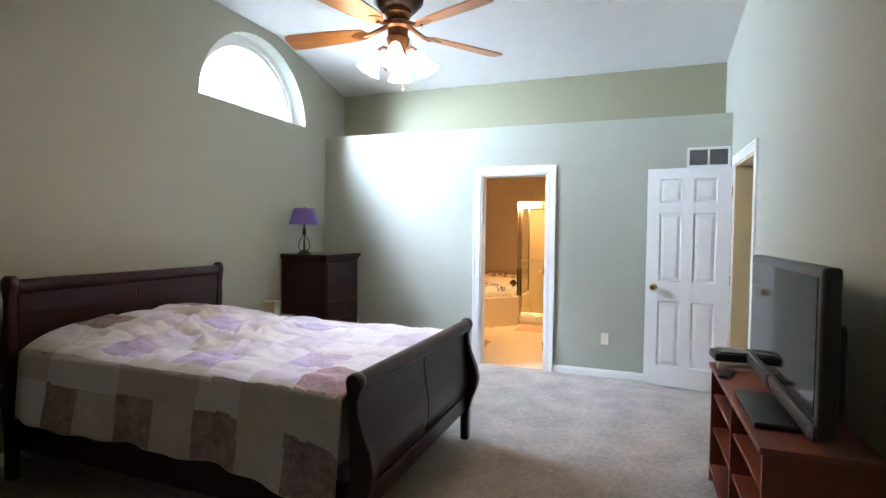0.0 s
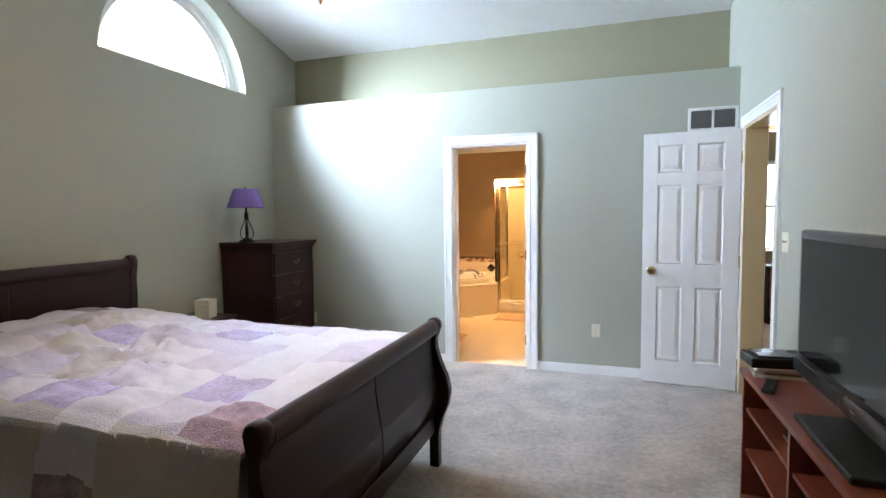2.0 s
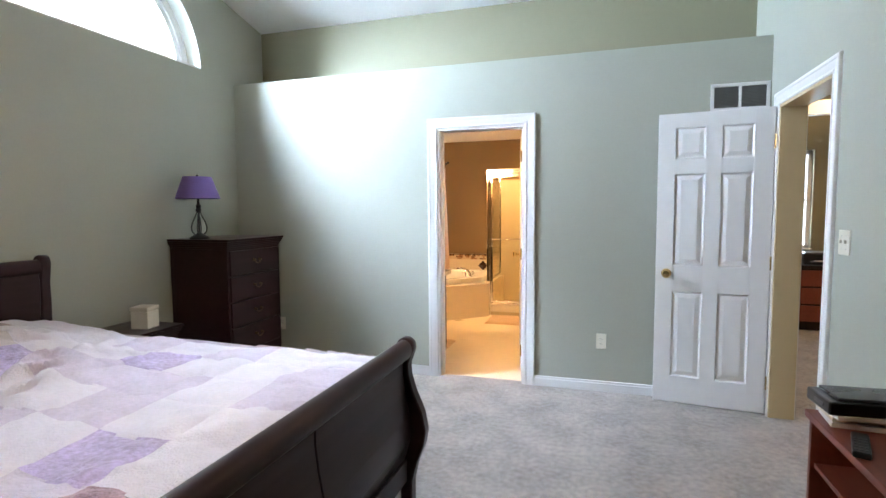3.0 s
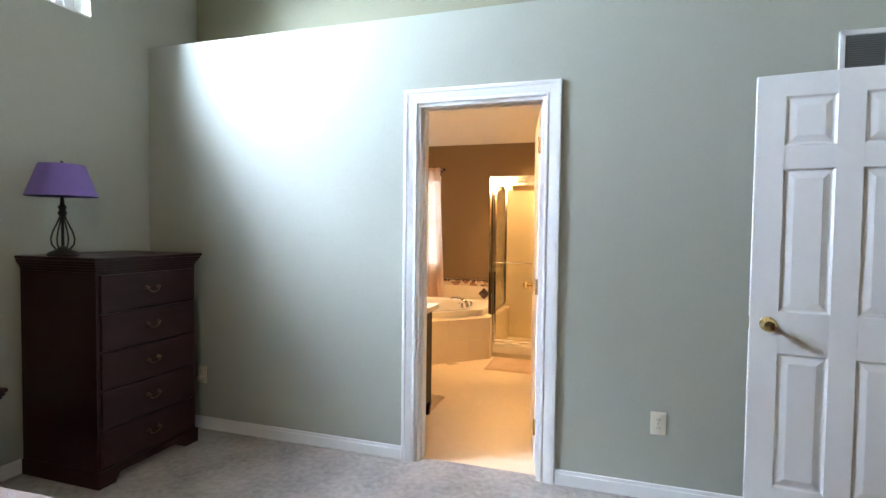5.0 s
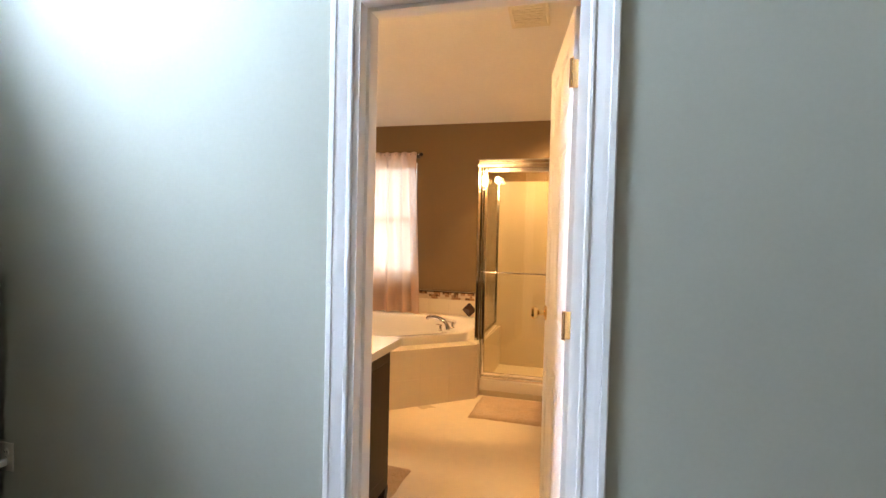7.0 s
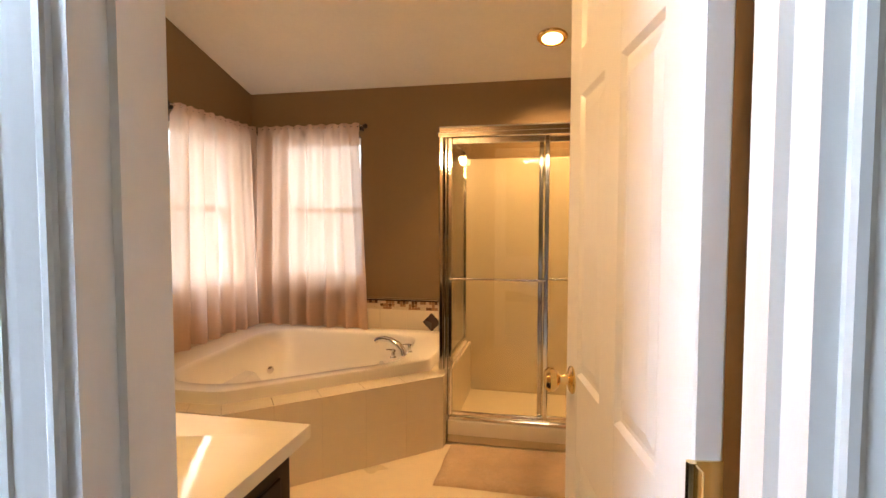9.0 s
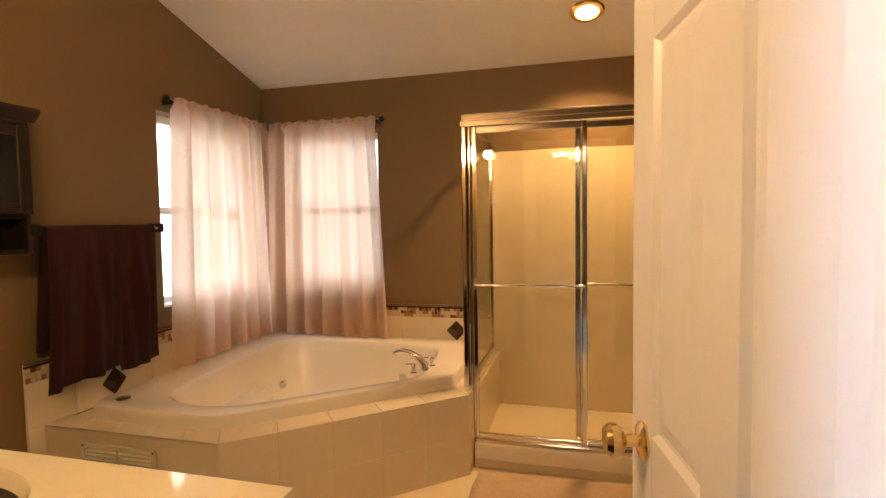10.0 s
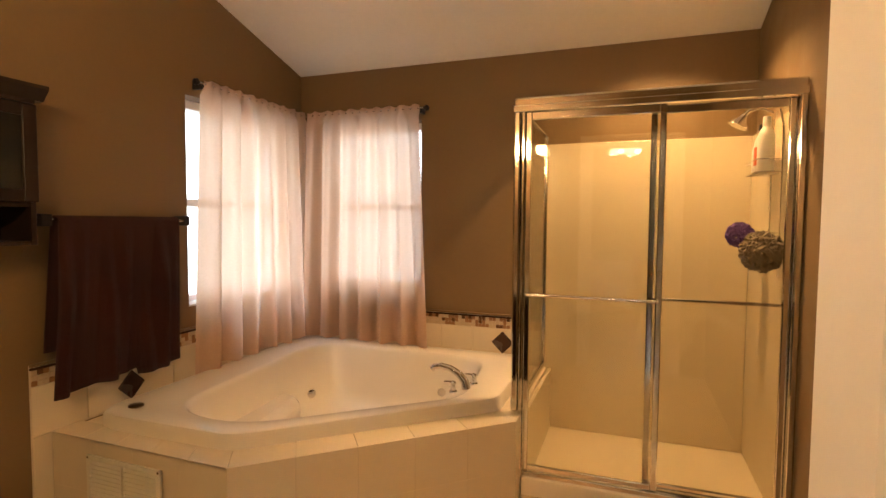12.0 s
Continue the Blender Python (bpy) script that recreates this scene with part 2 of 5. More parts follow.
# outside wall with the arched window and the bathroom's side window
bm = bmesh.new()
AY, AR, AZ = 4.25, 0.75, 2.57
box(XL - WT, Y0 - 0.2, -0.1, XL, AY - AR, 3.6, bm=bm)
box(XL - WT, AY - AR, -0.1, XL, AY + AR, AZ, bm=bm)
N = 28
arc = [(AY - AR * math.cos(math.pi * i / N), AZ + 0.74 * math.sin(math.pi * i / N)) for i in range(N + 1)]
for (ya, za), (yb, zb) in zip(arc, arc[1:]):
    prism([(ya, za), (yb, zb), (yb, 3.6), (ya, 3.6)], "x", XL - WT, XL, bm=bm)
box(XL - WT, AY + AR, -0.1, XL, YU + 0.06, 3.6, bm=bm)
struct("wall_west", bm, SAGE, "sage green painted wall with an arched window high up", "wall")
bm = bmesh.new()
W0, W1, WZ0, WZ1 = 7.80, 8.70, 0.85, 2.02
box(XL - WT, YU + 0.06, -0.1, XL, W0, 3.6, bm=bm)
box(XL - WT, W0, -0.1, XL, W1, WZ0, bm=bm)
box(XL - WT, W0, WZ1, XL, W1, 3.6, bm=bm)
box(XL - WT, W1, -0.1, XL, YB + WT, 3.6, bm=bm)
struct("wall_bathroom_west", bm, TAN, "brown painted bathroom wall with a curtained window", "wall")
bm = bmesh.new()
R0, R1 = -2.82, -2.04
box(XL, YB, -0.1, R0, YB + WT, 3.6, bm=bm)
box(R0, YB, -0.1, R1, YB + WT, WZ0, bm=bm)
box(R0, YB, WZ1, R1, YB + WT, 3.6, bm=bm)
box(R1, YB, -0.1, XBR, YB + WT, 3.6, bm=bm)
struct("wall_bathroom_north", bm, TAN, "brown painted bathroom wall with a curtained window", "wall")
bm = box(XBR, YP + 0.13, -0.1, XBR + 0.12, YB + WT, 2.46)
box(XBR, YU + 0.08, 2.46, XBR + 0.12, YB + WT, 3.6, bm=bm)
struct("wall_bathroom_east", bm, TAN, "brown painted bathroom wall beside the shower", "wall")
# partition with the bathroom doorway: sage to the bedroom, brown to the bathroom
D0, D1, DZ = -1.055, -0.345, 2.035
bm = bmesh.new()
for a, b, z0, z1 in ((XL, D0, -0.1, LEDGE - 0.02), (D0, D1, DZ, LEDGE - 0.02), (D1, XR, -0.1, LEDGE - 0.02)):
    box(a, YP, z0, b, YP + 0.08, z1, bm=bm)
struct("wall_partition", bm, SAGE, "sage green partition wall with a bathroom doorway", "wall")
bm = bmesh.new()
for a, b, z0, z1 in ((XL, D0, -0.1, 2.5), (D0, D1, DZ, 2.5), (D1, XBR, -0.1, 2.5)):
    box(a, YP + 0.08, z0, b, YP + 0.13, z1, bm=bm)
box(XL, YP + 0.13, 2.46, XBR, YU + 0.12, 2.50, bm=bm)
box(XL, YU + 0.08, 2.50, XBR, YU + 0.12, 3.6, bm=bm)
struct("wall_bathroom_south", bm, TAN, "brown painted bathroom side of the partition", "wall")
struct("ledge", box(XL, YP, LEDGE - 0.02, XR, YU, LEDGE), SAGE, "sage green plant ledge over the partition", "ledge")
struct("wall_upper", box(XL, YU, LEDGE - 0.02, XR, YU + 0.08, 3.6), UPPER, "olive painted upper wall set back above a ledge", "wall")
# east wall with the entry doorway
E0, E1, EZ = 4.40, 5.20, 2.035
bm = bmesh.new()
box(XR, Y0 - 0.2, -0.1, XR + 0.14, E0, 3.6, bm=bm)
box(XR, E0, EZ, XR + 0.14, E1, 3.6, bm=bm)
box(XR, E1, -0.1, XR + 0.14, YU + 0.08, 3.6, bm=bm)
struct("wall_east", bm, SAGE, "sage green painted wall with the entry doorway", "wall")
struct("wall_south", box(XL, Y0 - 0.2, -0.1, XR, Y0, 3.6), SAGE, "sage green painted wall", "wall")
# floors
struct("floor_bedroom", box(XL, Y0, -0.1, XR, YP + 0.06, 0.0), CARPET, "beige cut-pile carpet", "carpet")
struct("floor_bathroom", box(XL, YP + 0.06, -0.1, XBR, YB, -0.002), VINYL, "cream sheet vinyl floor", "floor")
# ceilings
bm = bmesh.new()
prism([(Y0, ZC), (YR, ZC), (YU, 3.115), (YU, 3.7), (Y0, 3.7)], "x", XL, XR, bm=bm)
struct("ceiling_bedroom", bm, CEIL, "white textured vaulted ceiling", "ceiling")
struct("ceiling_bathroom", prism([(YU + 0.12, bath_z(YU + 0.12)), (YB, bath_z(YB)), (YB, 3.8), (YU + 0.12, 3.8)], "x", XL, XBR), CEIL, "white sloping bathroom ceiling", "ceiling")
# hall and study behind the entry
struct("floor_hall", box(XR, 2.6, -0.1, 4.6, 8.72, -0.003), CARPET, "beige carpet of the hall", "carpet")
bm = bmesh.new()
box(XR + 0.14, 8.6, -0.1, 1.95, 8.8, 2.7, bm=bm)
box(1.95, 8.6, -0.1, 2.63, 8.8, 0.88, bm=bm)
box(1.95, 8.6, 2.07, 2.63, 8.8, 2.7, bm=bm)
box(2.63, 8.6, -0.1, 4.6, 8.8, 2.7, bm=bm)
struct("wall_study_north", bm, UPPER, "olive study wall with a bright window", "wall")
struct("wall_hall_east", box(4.6, 2.6, -0.1, 4.7, 8.8, 2.7), TAN, "tan hall wall", "wall")
struct("wall_hall_south", box(XR + 0.14, 2.5, -0.1, 4.6, 2.6, 2.7), TAN, "tan hall wall", "wall")
struct("wall_hall_west", box(XR + 0.02, YU + 0.08, -0.1, XR + 0.14, 8.6, 2.7), TAN, "tan hall wall", "wall")
struct("ceiling_hall", box(XR + 0.14, 2.6, 2.7, 4.6, 8.72, 2.8), CEIL, "white hall ceiling", "ceiling")
struct("trim_beam", box(XR + 0.14, 7.2, 2.27, 4.6, 7.32, 2.40), WHITE, "white trim beam over the study opening", "trim")
# sky seen through the windows
struct("backdrop", box(-8.4, -6.0, -1, -8.38, 14.2, 9), SKY_GLOW, "bright overcast sky", "sky")
struct("backdrop", box(-8.3, 14.2, -1, 9, 14.22, 9), SKY_GLOW, "bright overcast sky", "sky")


def casing(name, along, a0, a1, top, face, out, width=0.080, label="white moulded door casing"):
    """Moulded casing round a doorway: stepped profile, three sides. along: axis of the wall."""
    bm = bmesh.new()
    profile = [(0.0, 0.0), (0.0, 0.011), (0.004, 0.014), (0.012, 0.014), (0.018, 0.010), (0.030, 0.012), (width * 0.55, 0.014), (width * 0.72, 0.015), (width * 0.76, 0.018), (width - 0.004, 0.018), (width, 0.015), (width, 0.0)]
    rows = []
    for w, d in profile:
        row = []
        for p, z in ((a0 - w, 0.0), (a0 - w, top + w), (a1 + w, top + w), (a1 + w, 0.0)):
            f = face + out * d
            row.append(bm.verts.new((p, f, z) if along == "x" else (f, p, z)))
        rows.append(row)
    for r0, r1 in zip(rows, rows[1:] + rows[:1]):
        for i in range(3):
            bm.faces.new((r0[i], r0[i + 1], r1[i + 1], r1[i]))
    for i in (0, 3):
        bm.faces.new([r[i] for r in rows])
    return struct(name, bm, WHITE, label, "door casing")


casing("door_casing_1", "x", D0, D1, DZ, YP, -1)
casing("door_casing_2", "x", D0, D1, DZ, YP + 0.13, 1)
casing("door_casing_3", "y", E0, E1, EZ, XR, -1)
casing("door_casing_4", "y", E0, E1, EZ, XR + 0.14, 1)
# jambs with stops
bm = bmesh.new()
for x0, x1 in ((D0, D0 + 0.018), (D1 - 0.018, D1)):
    box(x0, YP - 0.004, 0, x1, YP + 0.134, DZ - 0.018, bm=bm)
box(D0, YP - 0.004, DZ - 0.018, D1, YP + 0.134, DZ, bm=bm)
for x0, x1 in ((D0 + 0.018, D0 + 0.03), (D1 - 0.03, D1 - 0.018)):
    box(x0, YP + 0.045, 0, x1, YP + 0.085, DZ - 0.03, bm=bm)
box(D0 + 0.018, YP + 0.045, DZ - 0.03, D1 - 0.018, YP + 0.085, DZ - 0.018, bm=bm)
struct("door_jamb_1", bm, WHITE, "white painted bathroom door jamb", "door jamb")
bm = bmesh.new()
for y0, y1 in ((E0, E0 + 0.018), (E1 - 0.018, E1)):
    box(XR - 0.004, y0, 0, XR + 0.144, y1, EZ - 0.018, bm=bm)
box(XR - 0.004, E0, EZ - 0.018, XR + 0.144, E1, EZ, bm=bm)
struct("door_jamb_2", bm, WARM_LIT_WHITE, "white painted entry door jamb, coloured as in warm hall light", "door jamb")
# baseboards


def baseboard(name, x0, y0, x1, y1):
    bm = box(x0, y0, 0.0, x1, y1, 0.062, bevel=0.002, bm=None, seg=1)
    dx, dy = (x1 - x0), (y1 - y0)
    k = 0.004
    box(x0 + (k if dx < 0.1 and x0 > 0 else 0), y0 + (k if dy < 0.1 else 0), 0.060, x1 - (k if dx < 0.1 and x0 < 0 else 0), y1, 0.080, bevel=0.002, bm=bm, seg=1)
    struct(name, bm, WHITE, "white painted baseboard", "baseboard")


baseboard("baseboard_1", XL, YP - 0.014, D0 - 0.081, YP)
baseboard("baseboard_2", D1 + 0.081, YP - 0.014, XR, YP)
baseboard("baseboard_3", XL, Y0, XL + 0.014, YP - 0.015)
baseboard("baseboard_4", XR - 0.014, Y0, XR, E0 - 0.081)

# arched window: frame, sill, pane
win = thing("window_1", pose(XL - 0.16, AY, AZ), "white arched half-round window, glowing with daylight", "window")
win["kind"] = "structure"
bm = bmesh.new()
for r0, r1, d in ((0.69, 0.752, 0.03), (0.64, 0.70, 0.018)):
    for i in range(N):
        a, b = math.pi * i / N, math.pi * (i + 1) / N
        q = 0.74 / 0.75
        prism([(-r0 * math.cos(a), q * r0 * math.sin(a)), (-r0 * math.cos(b), q * r0 * math.sin(b)), (-r1 * math.cos(b), q * r1 * math.sin(b)), (-r1 * math.cos(a), q * r1 * math.sin(a))], "x", -d, d, bm=bm)
box(-0.03, -0.75, 0.0, 0.03, 0.75, 0.05, bm=bm)
part("window_frame", bm, WHITE, win)
pane = part("pane", prism([(-0.68 * math.cos(math.pi * i / N), 0.045 + 0.63 * math.sin(math.pi * i / N)) for i in range(N + 1)], "x", -0.003, 0.003), GLASS, win)
pane.visible_shadow = False
part("window_sill", box(0.03, -0.75, 0.001, 0.158, 0.75, 0.012), WHITE, win)


def sash_window(name, m, w, h):
    """Double-hung window; its face looks along local +y into the room."""
    e = thing(name, m, "white double-hung window behind sheer curtains", "window")
    e["kind"] = "structure"
    bm = bmesh.new()
    for x0, x1, z0, z1 in ((-w / 2, -w / 2 + 0.045, 0, h), (w / 2 - 0.045, w / 2, 0, h), (-w / 2, w / 2, 0, 0.05), (-w / 2, w / 2, h - 0.05, h)):
        box(x0, -0.04, z0, x1, 0.04, z1, bevel=0.004, bm=bm, seg=1)
    part("window_frame", bm, WHITE, e)
    part("meeting_rail", box(-w / 2 + 0.045, -0.02, h / 2 - 0.022, w / 2 - 0.045, 0.03, h / 2 + 0.022, 0.003), WHITE, e)
    for z0, z1, y in ((0.05, h / 2 - 0.022, 0.012), (h / 2 + 0.022, h - 0.05, -0.012)):
        p = part("pane", box(-w / 2 + 0.045, y - 0.003, z0, w / 2 - 0.045, y + 0.003, z1), GLASS, e)
        p.visible_shadow = False
    part("window_sill", box(-w / 2, 0.04, 0.001, w / 2, 0.14, 0.014, 0.003), WHITE, e)
    return e


sash_window("window_2", pose(XL - 0.14, (W0 + W1) / 2, WZ0, 0, 0, -90), W1 - W0, WZ1 - WZ0)
sash_window("window_3", pose((R0 + R1) / 2, YB + 0.14, WZ0, 0, 0, 180), R1 - R0, WZ1 - WZ0)
sash_window("window_4", pose(2.29, 8.7, 0.88, 0, 0, 180), 0.68, 1.19)

# ---- bedroom ----


def six_panel_door(name, m, w, h, label, knob_sides=(1, -1), knob_z=0.93):
    """Leaf from the hinge at local x 0 to x w, thickness along y, raised panels on both faces."""
    e = thing(name, m, label, "door")
    e["kind"] = "structure"
    t = 0.0175
    cols = ((0.112, w / 2 - 0.05), (w / 2 + 0.05, w - 0.112))
    rows = ((0.20, 0.80), (0.99, 1.615), (1.72, 1.93))
    bm = bmesh.new()
    box(0.004, -0.005, 0.012, w - 0.004, 0.005, h - 0.004, bm=bm)
    for x0, x1 in ((0, 0.112), (w - 0.112, w)):
        box(x0, -t, 0.008, x1, t, h, bevel=0.003, bm=bm, seg=1)
    box(w / 2 - 0.05, -t, 0.01, w / 2 + 0.05, t, h - 0.002, bevel=0.003, bm=bm, seg=1)
    zs = [0.008] + [z for r in rows for z in r] + [h]
    for z0, z1 in zip(zs[::2], zs[1::2]):
        box(0.107, -t + 0.0004, z0, w - 0.107, t - 0.0004, z1, bevel=0.003, bm=bm, seg=1)
    part("slab", bm, WHITE, e)
    for x0, x1 in cols:
        for z0, z1 in rows:
            bm = bmesh.new()
            for s in (1, -1):
                own = bmesh.new()
                rings = []
                for ins, d in ((-0.003, 0.0172), (0.006, 0.0085), (0.014, 0.0085), (0.019, 0.0098), (0.040, 0.0155), (0.044, 0.0155)):
                    rings.append([own.verts.new((x, s * d, z)) for x, z in ((x0 + ins, z0 + ins), (x1 - ins, z0 + ins), (x1 - ins, z1 - ins), (x0 + ins, z1 - ins))])
                for a, b in zip(rings, rings[1:]):
                    for i in range(4):
                        own.faces.new((a[i], a[(i + 1) % 4], b[(i + 1) % 4], b[i]))
                own.faces.new(rings[-1])
                merge(bm, own)
            part("panel", bm, WHITE, e)
    for s in knob_sides:
        turn = pose(w - 0.07, s * t, knob_z, -90 * s)
        part("doorknob", lathe([(0.032, 0), (0.033, 0.004), (0.028, 0.008), (0.011, 0.012), (0.010, 0.030), (0.020, 0.036), (0.028, 0.046), (0.029, 0.056), (0.022, 0.065), (0.0, 0.067)], 20, m=turn), BRASS, e, "polished brass doorknob", smooth=True)
    part("latch_plate", box(w - 0.001, -0.012, knob_z - 0.03, w + 0.0015, 0.012, knob_z + 0.03), BRASS, e, "brass latch plate")
    for z in (0.22, 1.02, 1.81):
        hb = box(-0.003, -0.016, z - 0.044, 0.0005, t + 0.001, z + 0.044)
        tube([(-0.006, t + 0.004, z - 0.045), (-0.006, t + 0.004, z + 0.045)], 0.006, 8, bm=hb)
        box(-0.030, t + 0.001, z - 0.044, -0.004, t + 0.003, z + 0.044, bm=hb)
        part("hinge", hb, BRASS, e, "brass butt hinge")
    return e


a_entry = math.degrees(math.atan2(5.325 - 5.245, 0.60 - 1.285))
six_panel_door("door_1", pose(1.282, 5.235, 0, 0, 0, a_entry), 0.69, 2.03, "open white six-panel entry door with brass knob")
a_bath = math.degrees(math.atan2(0.68, -0.118))
six_panel_door("door_2", pose(-0.380, 5.582, 0, 0, 0, a_bath), 0.69, 2.02, "open white six-panel bathroom door with brass knob", knob_z=0.965)


def sleigh_outline(h, flip=1):
    k = h / 0.835
    outer = [(0.055, 0), (0.055, 0.20), (0.075, 0.28), (0.108, 0.36), (0.120, 0.43), (0.105, 0.51), (0.066, 0.60), (0.045, 0.67), (0.042, 0.72), (0.055, 0.755), (0.066, 0.785), (0.062, 0.815), (0.042, 0.832)]
    inner = [(0.018, 0.835), (-0.002, 0.825), (-0.012, 0.80), (-0.006, 0.765), (0.004, 0.72), (0.002, 0.64), (0.006, 0.56), (0.010, 0.45), (0.004, 0.33), (0.0, 0.20), (0.0, 0)]
    return [(flip * x, z * k) for x, z in outer + inner]


def sleigh_board(parent, name, x, y0, y1, h, flip, low, splits):
    """Rolled end board with posts; flip gives the side to which it rolls."""
    k = h / 0.835
    for y in (y0, y1 - 0.055):
        part("post", prism([(x + px, pz) for px, pz in sleigh_outline(h, flip)], "y", y, y + 0.055, bevel=0.006), CHERRY, parent, smooth=True)
    ys = [y0 + 0.055] + splits + [y1 - 0.055]
    face = [(0.030, 0.31), (0.055, 0.40), (0.052, 0.50), (0.034, 0.60), (0.024, 0.68), (0.024, 0.73), (0.027, 0.772)]
    for a, b in zip(ys, ys[1:]):
        pts = [(x + flip * px, pz * k) for px, pz in face] + [(x + flip * (px - 0.02), pz * k) for px, pz in face[::-1]]
        part("panel", prism(pts, "y", a + 0.004, b - 0.004, bevel=0.002), CHERRY, parent, smooth=True)
        pts2 = [(x + flip * (px - 0.006), pz * k) for px, pz in face] + [(x + flip * (px - 0.018), pz * k) for px, pz in face[::-1]]
        if b < y1 - 0.06:
            part("groove_strip", prism(pts2, "y", b - 0.004, b + 0.004), ESPRESSO, parent)
    part("lower_rail", prism([(x + flip * 0.004, low), (x + flip * 0.034, low), (x + flip * 0.036, 0.302 * k), (x + flip * 0.004, 0.302 * k)], "y", y0 + 0.055, y1 - 0.055, bevel=0.003), CHERRY, parent)
    roll = [(x + flip * (0.027 + 0.036 * math.cos(a)), k * 0.785 + 0.044 * math.sin(a)) for a in [2 * math.pi * i / 20 for i in range(20)]]
    part("top_roll", prism(roll, "y", y0 + 0.055, y1 - 0.055), CHERRY, parent, smooth=True)


BY0, BY1 = 1.93, 3.47
bed = thing("bed", pose(0, 0, 0), "dark cherry sleigh bed with scrolled head and footboard", "bed")
sleigh_board(bed, "footboard", -0.602, BY0, BY1, 0.835, 1, 0.20, [2.70])
sleigh_board(bed, "headboard", -2.735, BY0 - 0.02, BY1 + 0.02, 1.15, -1, 0.25, [2.70])
for y in (BY0 + 0.02, BY1 - 0.05):
    part("side_rail", box(-2.735, y, 0.17, -0.62, y + 0.03, 0.36, 0.004), CHERRY, bed)
part("box_spring", box(-2.72, BY0 + 0.06, 0.22, -0.64, BY1 - 0.06, 0.40, 0.03), mat("grey_ticking", (0.35, 0.34, 0.34), 0.9, bump=0.3), bed)
tagged(part("mattress", box(-2.71, BY0 + 0.04, 0.405, -0.65, BY1 - 0.04, 0.615, 0.05, seg=3), mat("white_ticking", (0.6, 0.6, 0.6), 0.9, bump=0.3), None, smooth=True), "white mattress hidden under a quilt", "mattress")

# patchwork quilt: draped sheet with printed squares
Q_WHITE = mat("quilt_cream_cotton", (0.72, 0.69, 0.77), 0.9, scale=70, vary=0.08, bump=0.5, fine=150, sheen=0.2)
Q_LILAC = mat("quilt_lilac_cotton", (0.50, 0.42, 0.64), 0.9, scale=60, vary=0.40, bump=0.5, fine=150, sheen=0.2)
Q_MAUVE = mat("quilt_mauve_print", (0.30, 0.22, 0.25), 0.9, scale=150, vary=0.75, bump=0.5, fine=150, sheen=0.2)
Q_PALE = mat("quilt_pale_lilac_cotton", (0.62, 0.56, 0.68), 0.9, scale=70, vary=0.15, bump=0.5, fine=150, sheen=0.2)
Q_ROSE = mat("quilt_rose_print", (0.38, 0.25, 0.31), 0.9, scale=150, vary=0.6, bump=0.5, fine=150, sheen=0.2)
Q_SAND = mat("quilt_beige_cotton", (0.56, 0.51, 0.51), 0.9, scale=70, vary=0.12, bump=0.5, fine=150, sheen=0.2)


def patch_at(u, v):
    """Patch row and column at a place on the quilt, and how far its seam is (0 on the seam, 1 in the middle)."""
    a = u * 7.99 + 0.05 * noise.noise(Vector((u * 9, v * 9, 0.5)))
    b = v * 9.99 + 0.05 * noise.noise(Vector((u * 9, v * 9, 7.5)))
    a, b = min(max(a, 0), 7.99), min(max(b, 0), 9.99)
    fa, fb = a % 1, b % 1
    return int(a), int(b), 2 * min(fa, 1 - fa, fb, 1 - fb)


def quilt_point(u, s):
    """u along the bed from head (0) to foot (1); s: metres across, from hem to hem."""
    drop, wide = 0.38 + 0.14 * u ** 8, 1.50
    x = -2.70 + 2.06 * u
    fold = 0.020 * math.sin(x * 9.0 + 1.3 * math.sin(x * 4.1)) + 0.012 * math.sin(x * 23)
    head = 1.0 if u < 0.18 else max(0.0, 1 - (u - 0.18) / 0.13)
    head = head * head * (3 - 2 * head)
    ya, yb = 1.955, 1.955 + wide
    zt = 0.732
    bell = 0.10
    if s < drop:
        k = s / drop
        y, z = ya - 0.055 * (1 - k) + fold * (1 - k), zt - (drop - s) * 0.97
        w = 0.0
    elif s < drop + wide:
        k = s - drop
        y, z = ya + k, zt
        w = min(1, k / 0.10, (wide - k) / 0.10)
        z -= 0.03 * (1 - w) ** 2
    else:
        k = (s - drop - wide) / drop
        y, z = yb + 0.06 * k + fold * k, zt - (s - drop - wide) * 0.97
        w = 0.0
    across = (s - drop) / wide
    puff_up = 0.010 * min(1, patch_at(u, s / (2 * drop + wide))[2] * 3) ** 0.5
    z += puff_up * w if 0 <= across <= 1 else 0
    if 0 <= across <= 1:
        pil = max(0.0, math.sin(math.pi * min(1, max(0, across * 1.02)))) ** 0.35
        two = 0.82 + 0.18 * abs(math.sin(2 * math.pi * across))
        z += 0.085 * head * pil * two
        n = noise.fractal(Vector((x * 2.4, y * 2.4, 0.3)), 1.0, 2.0, 4)
        r = abs(noise.noise(Vector((x * 3.2 + 0.6 * n, y * 4.2 - 0.5 * n, 4.1))))
        knot = math.exp(-(((x + 1.95) / 0.34) ** 2 + ((y - 2.75) / 0.36) ** 2))
        z += w * (0.026 * n + 0.034 * (1 - min(1, r * 5)) * (0.35 + 1.5 * knot) + 0.03 * knot + 0.016 * math.sin(math.pi * across))
    else:
        n = noise.noise(Vector((x * 5, z * 3, 1.7)))
        y += 0.014 * n * (-1 if s < drop else 1)
    return (x, y, z)


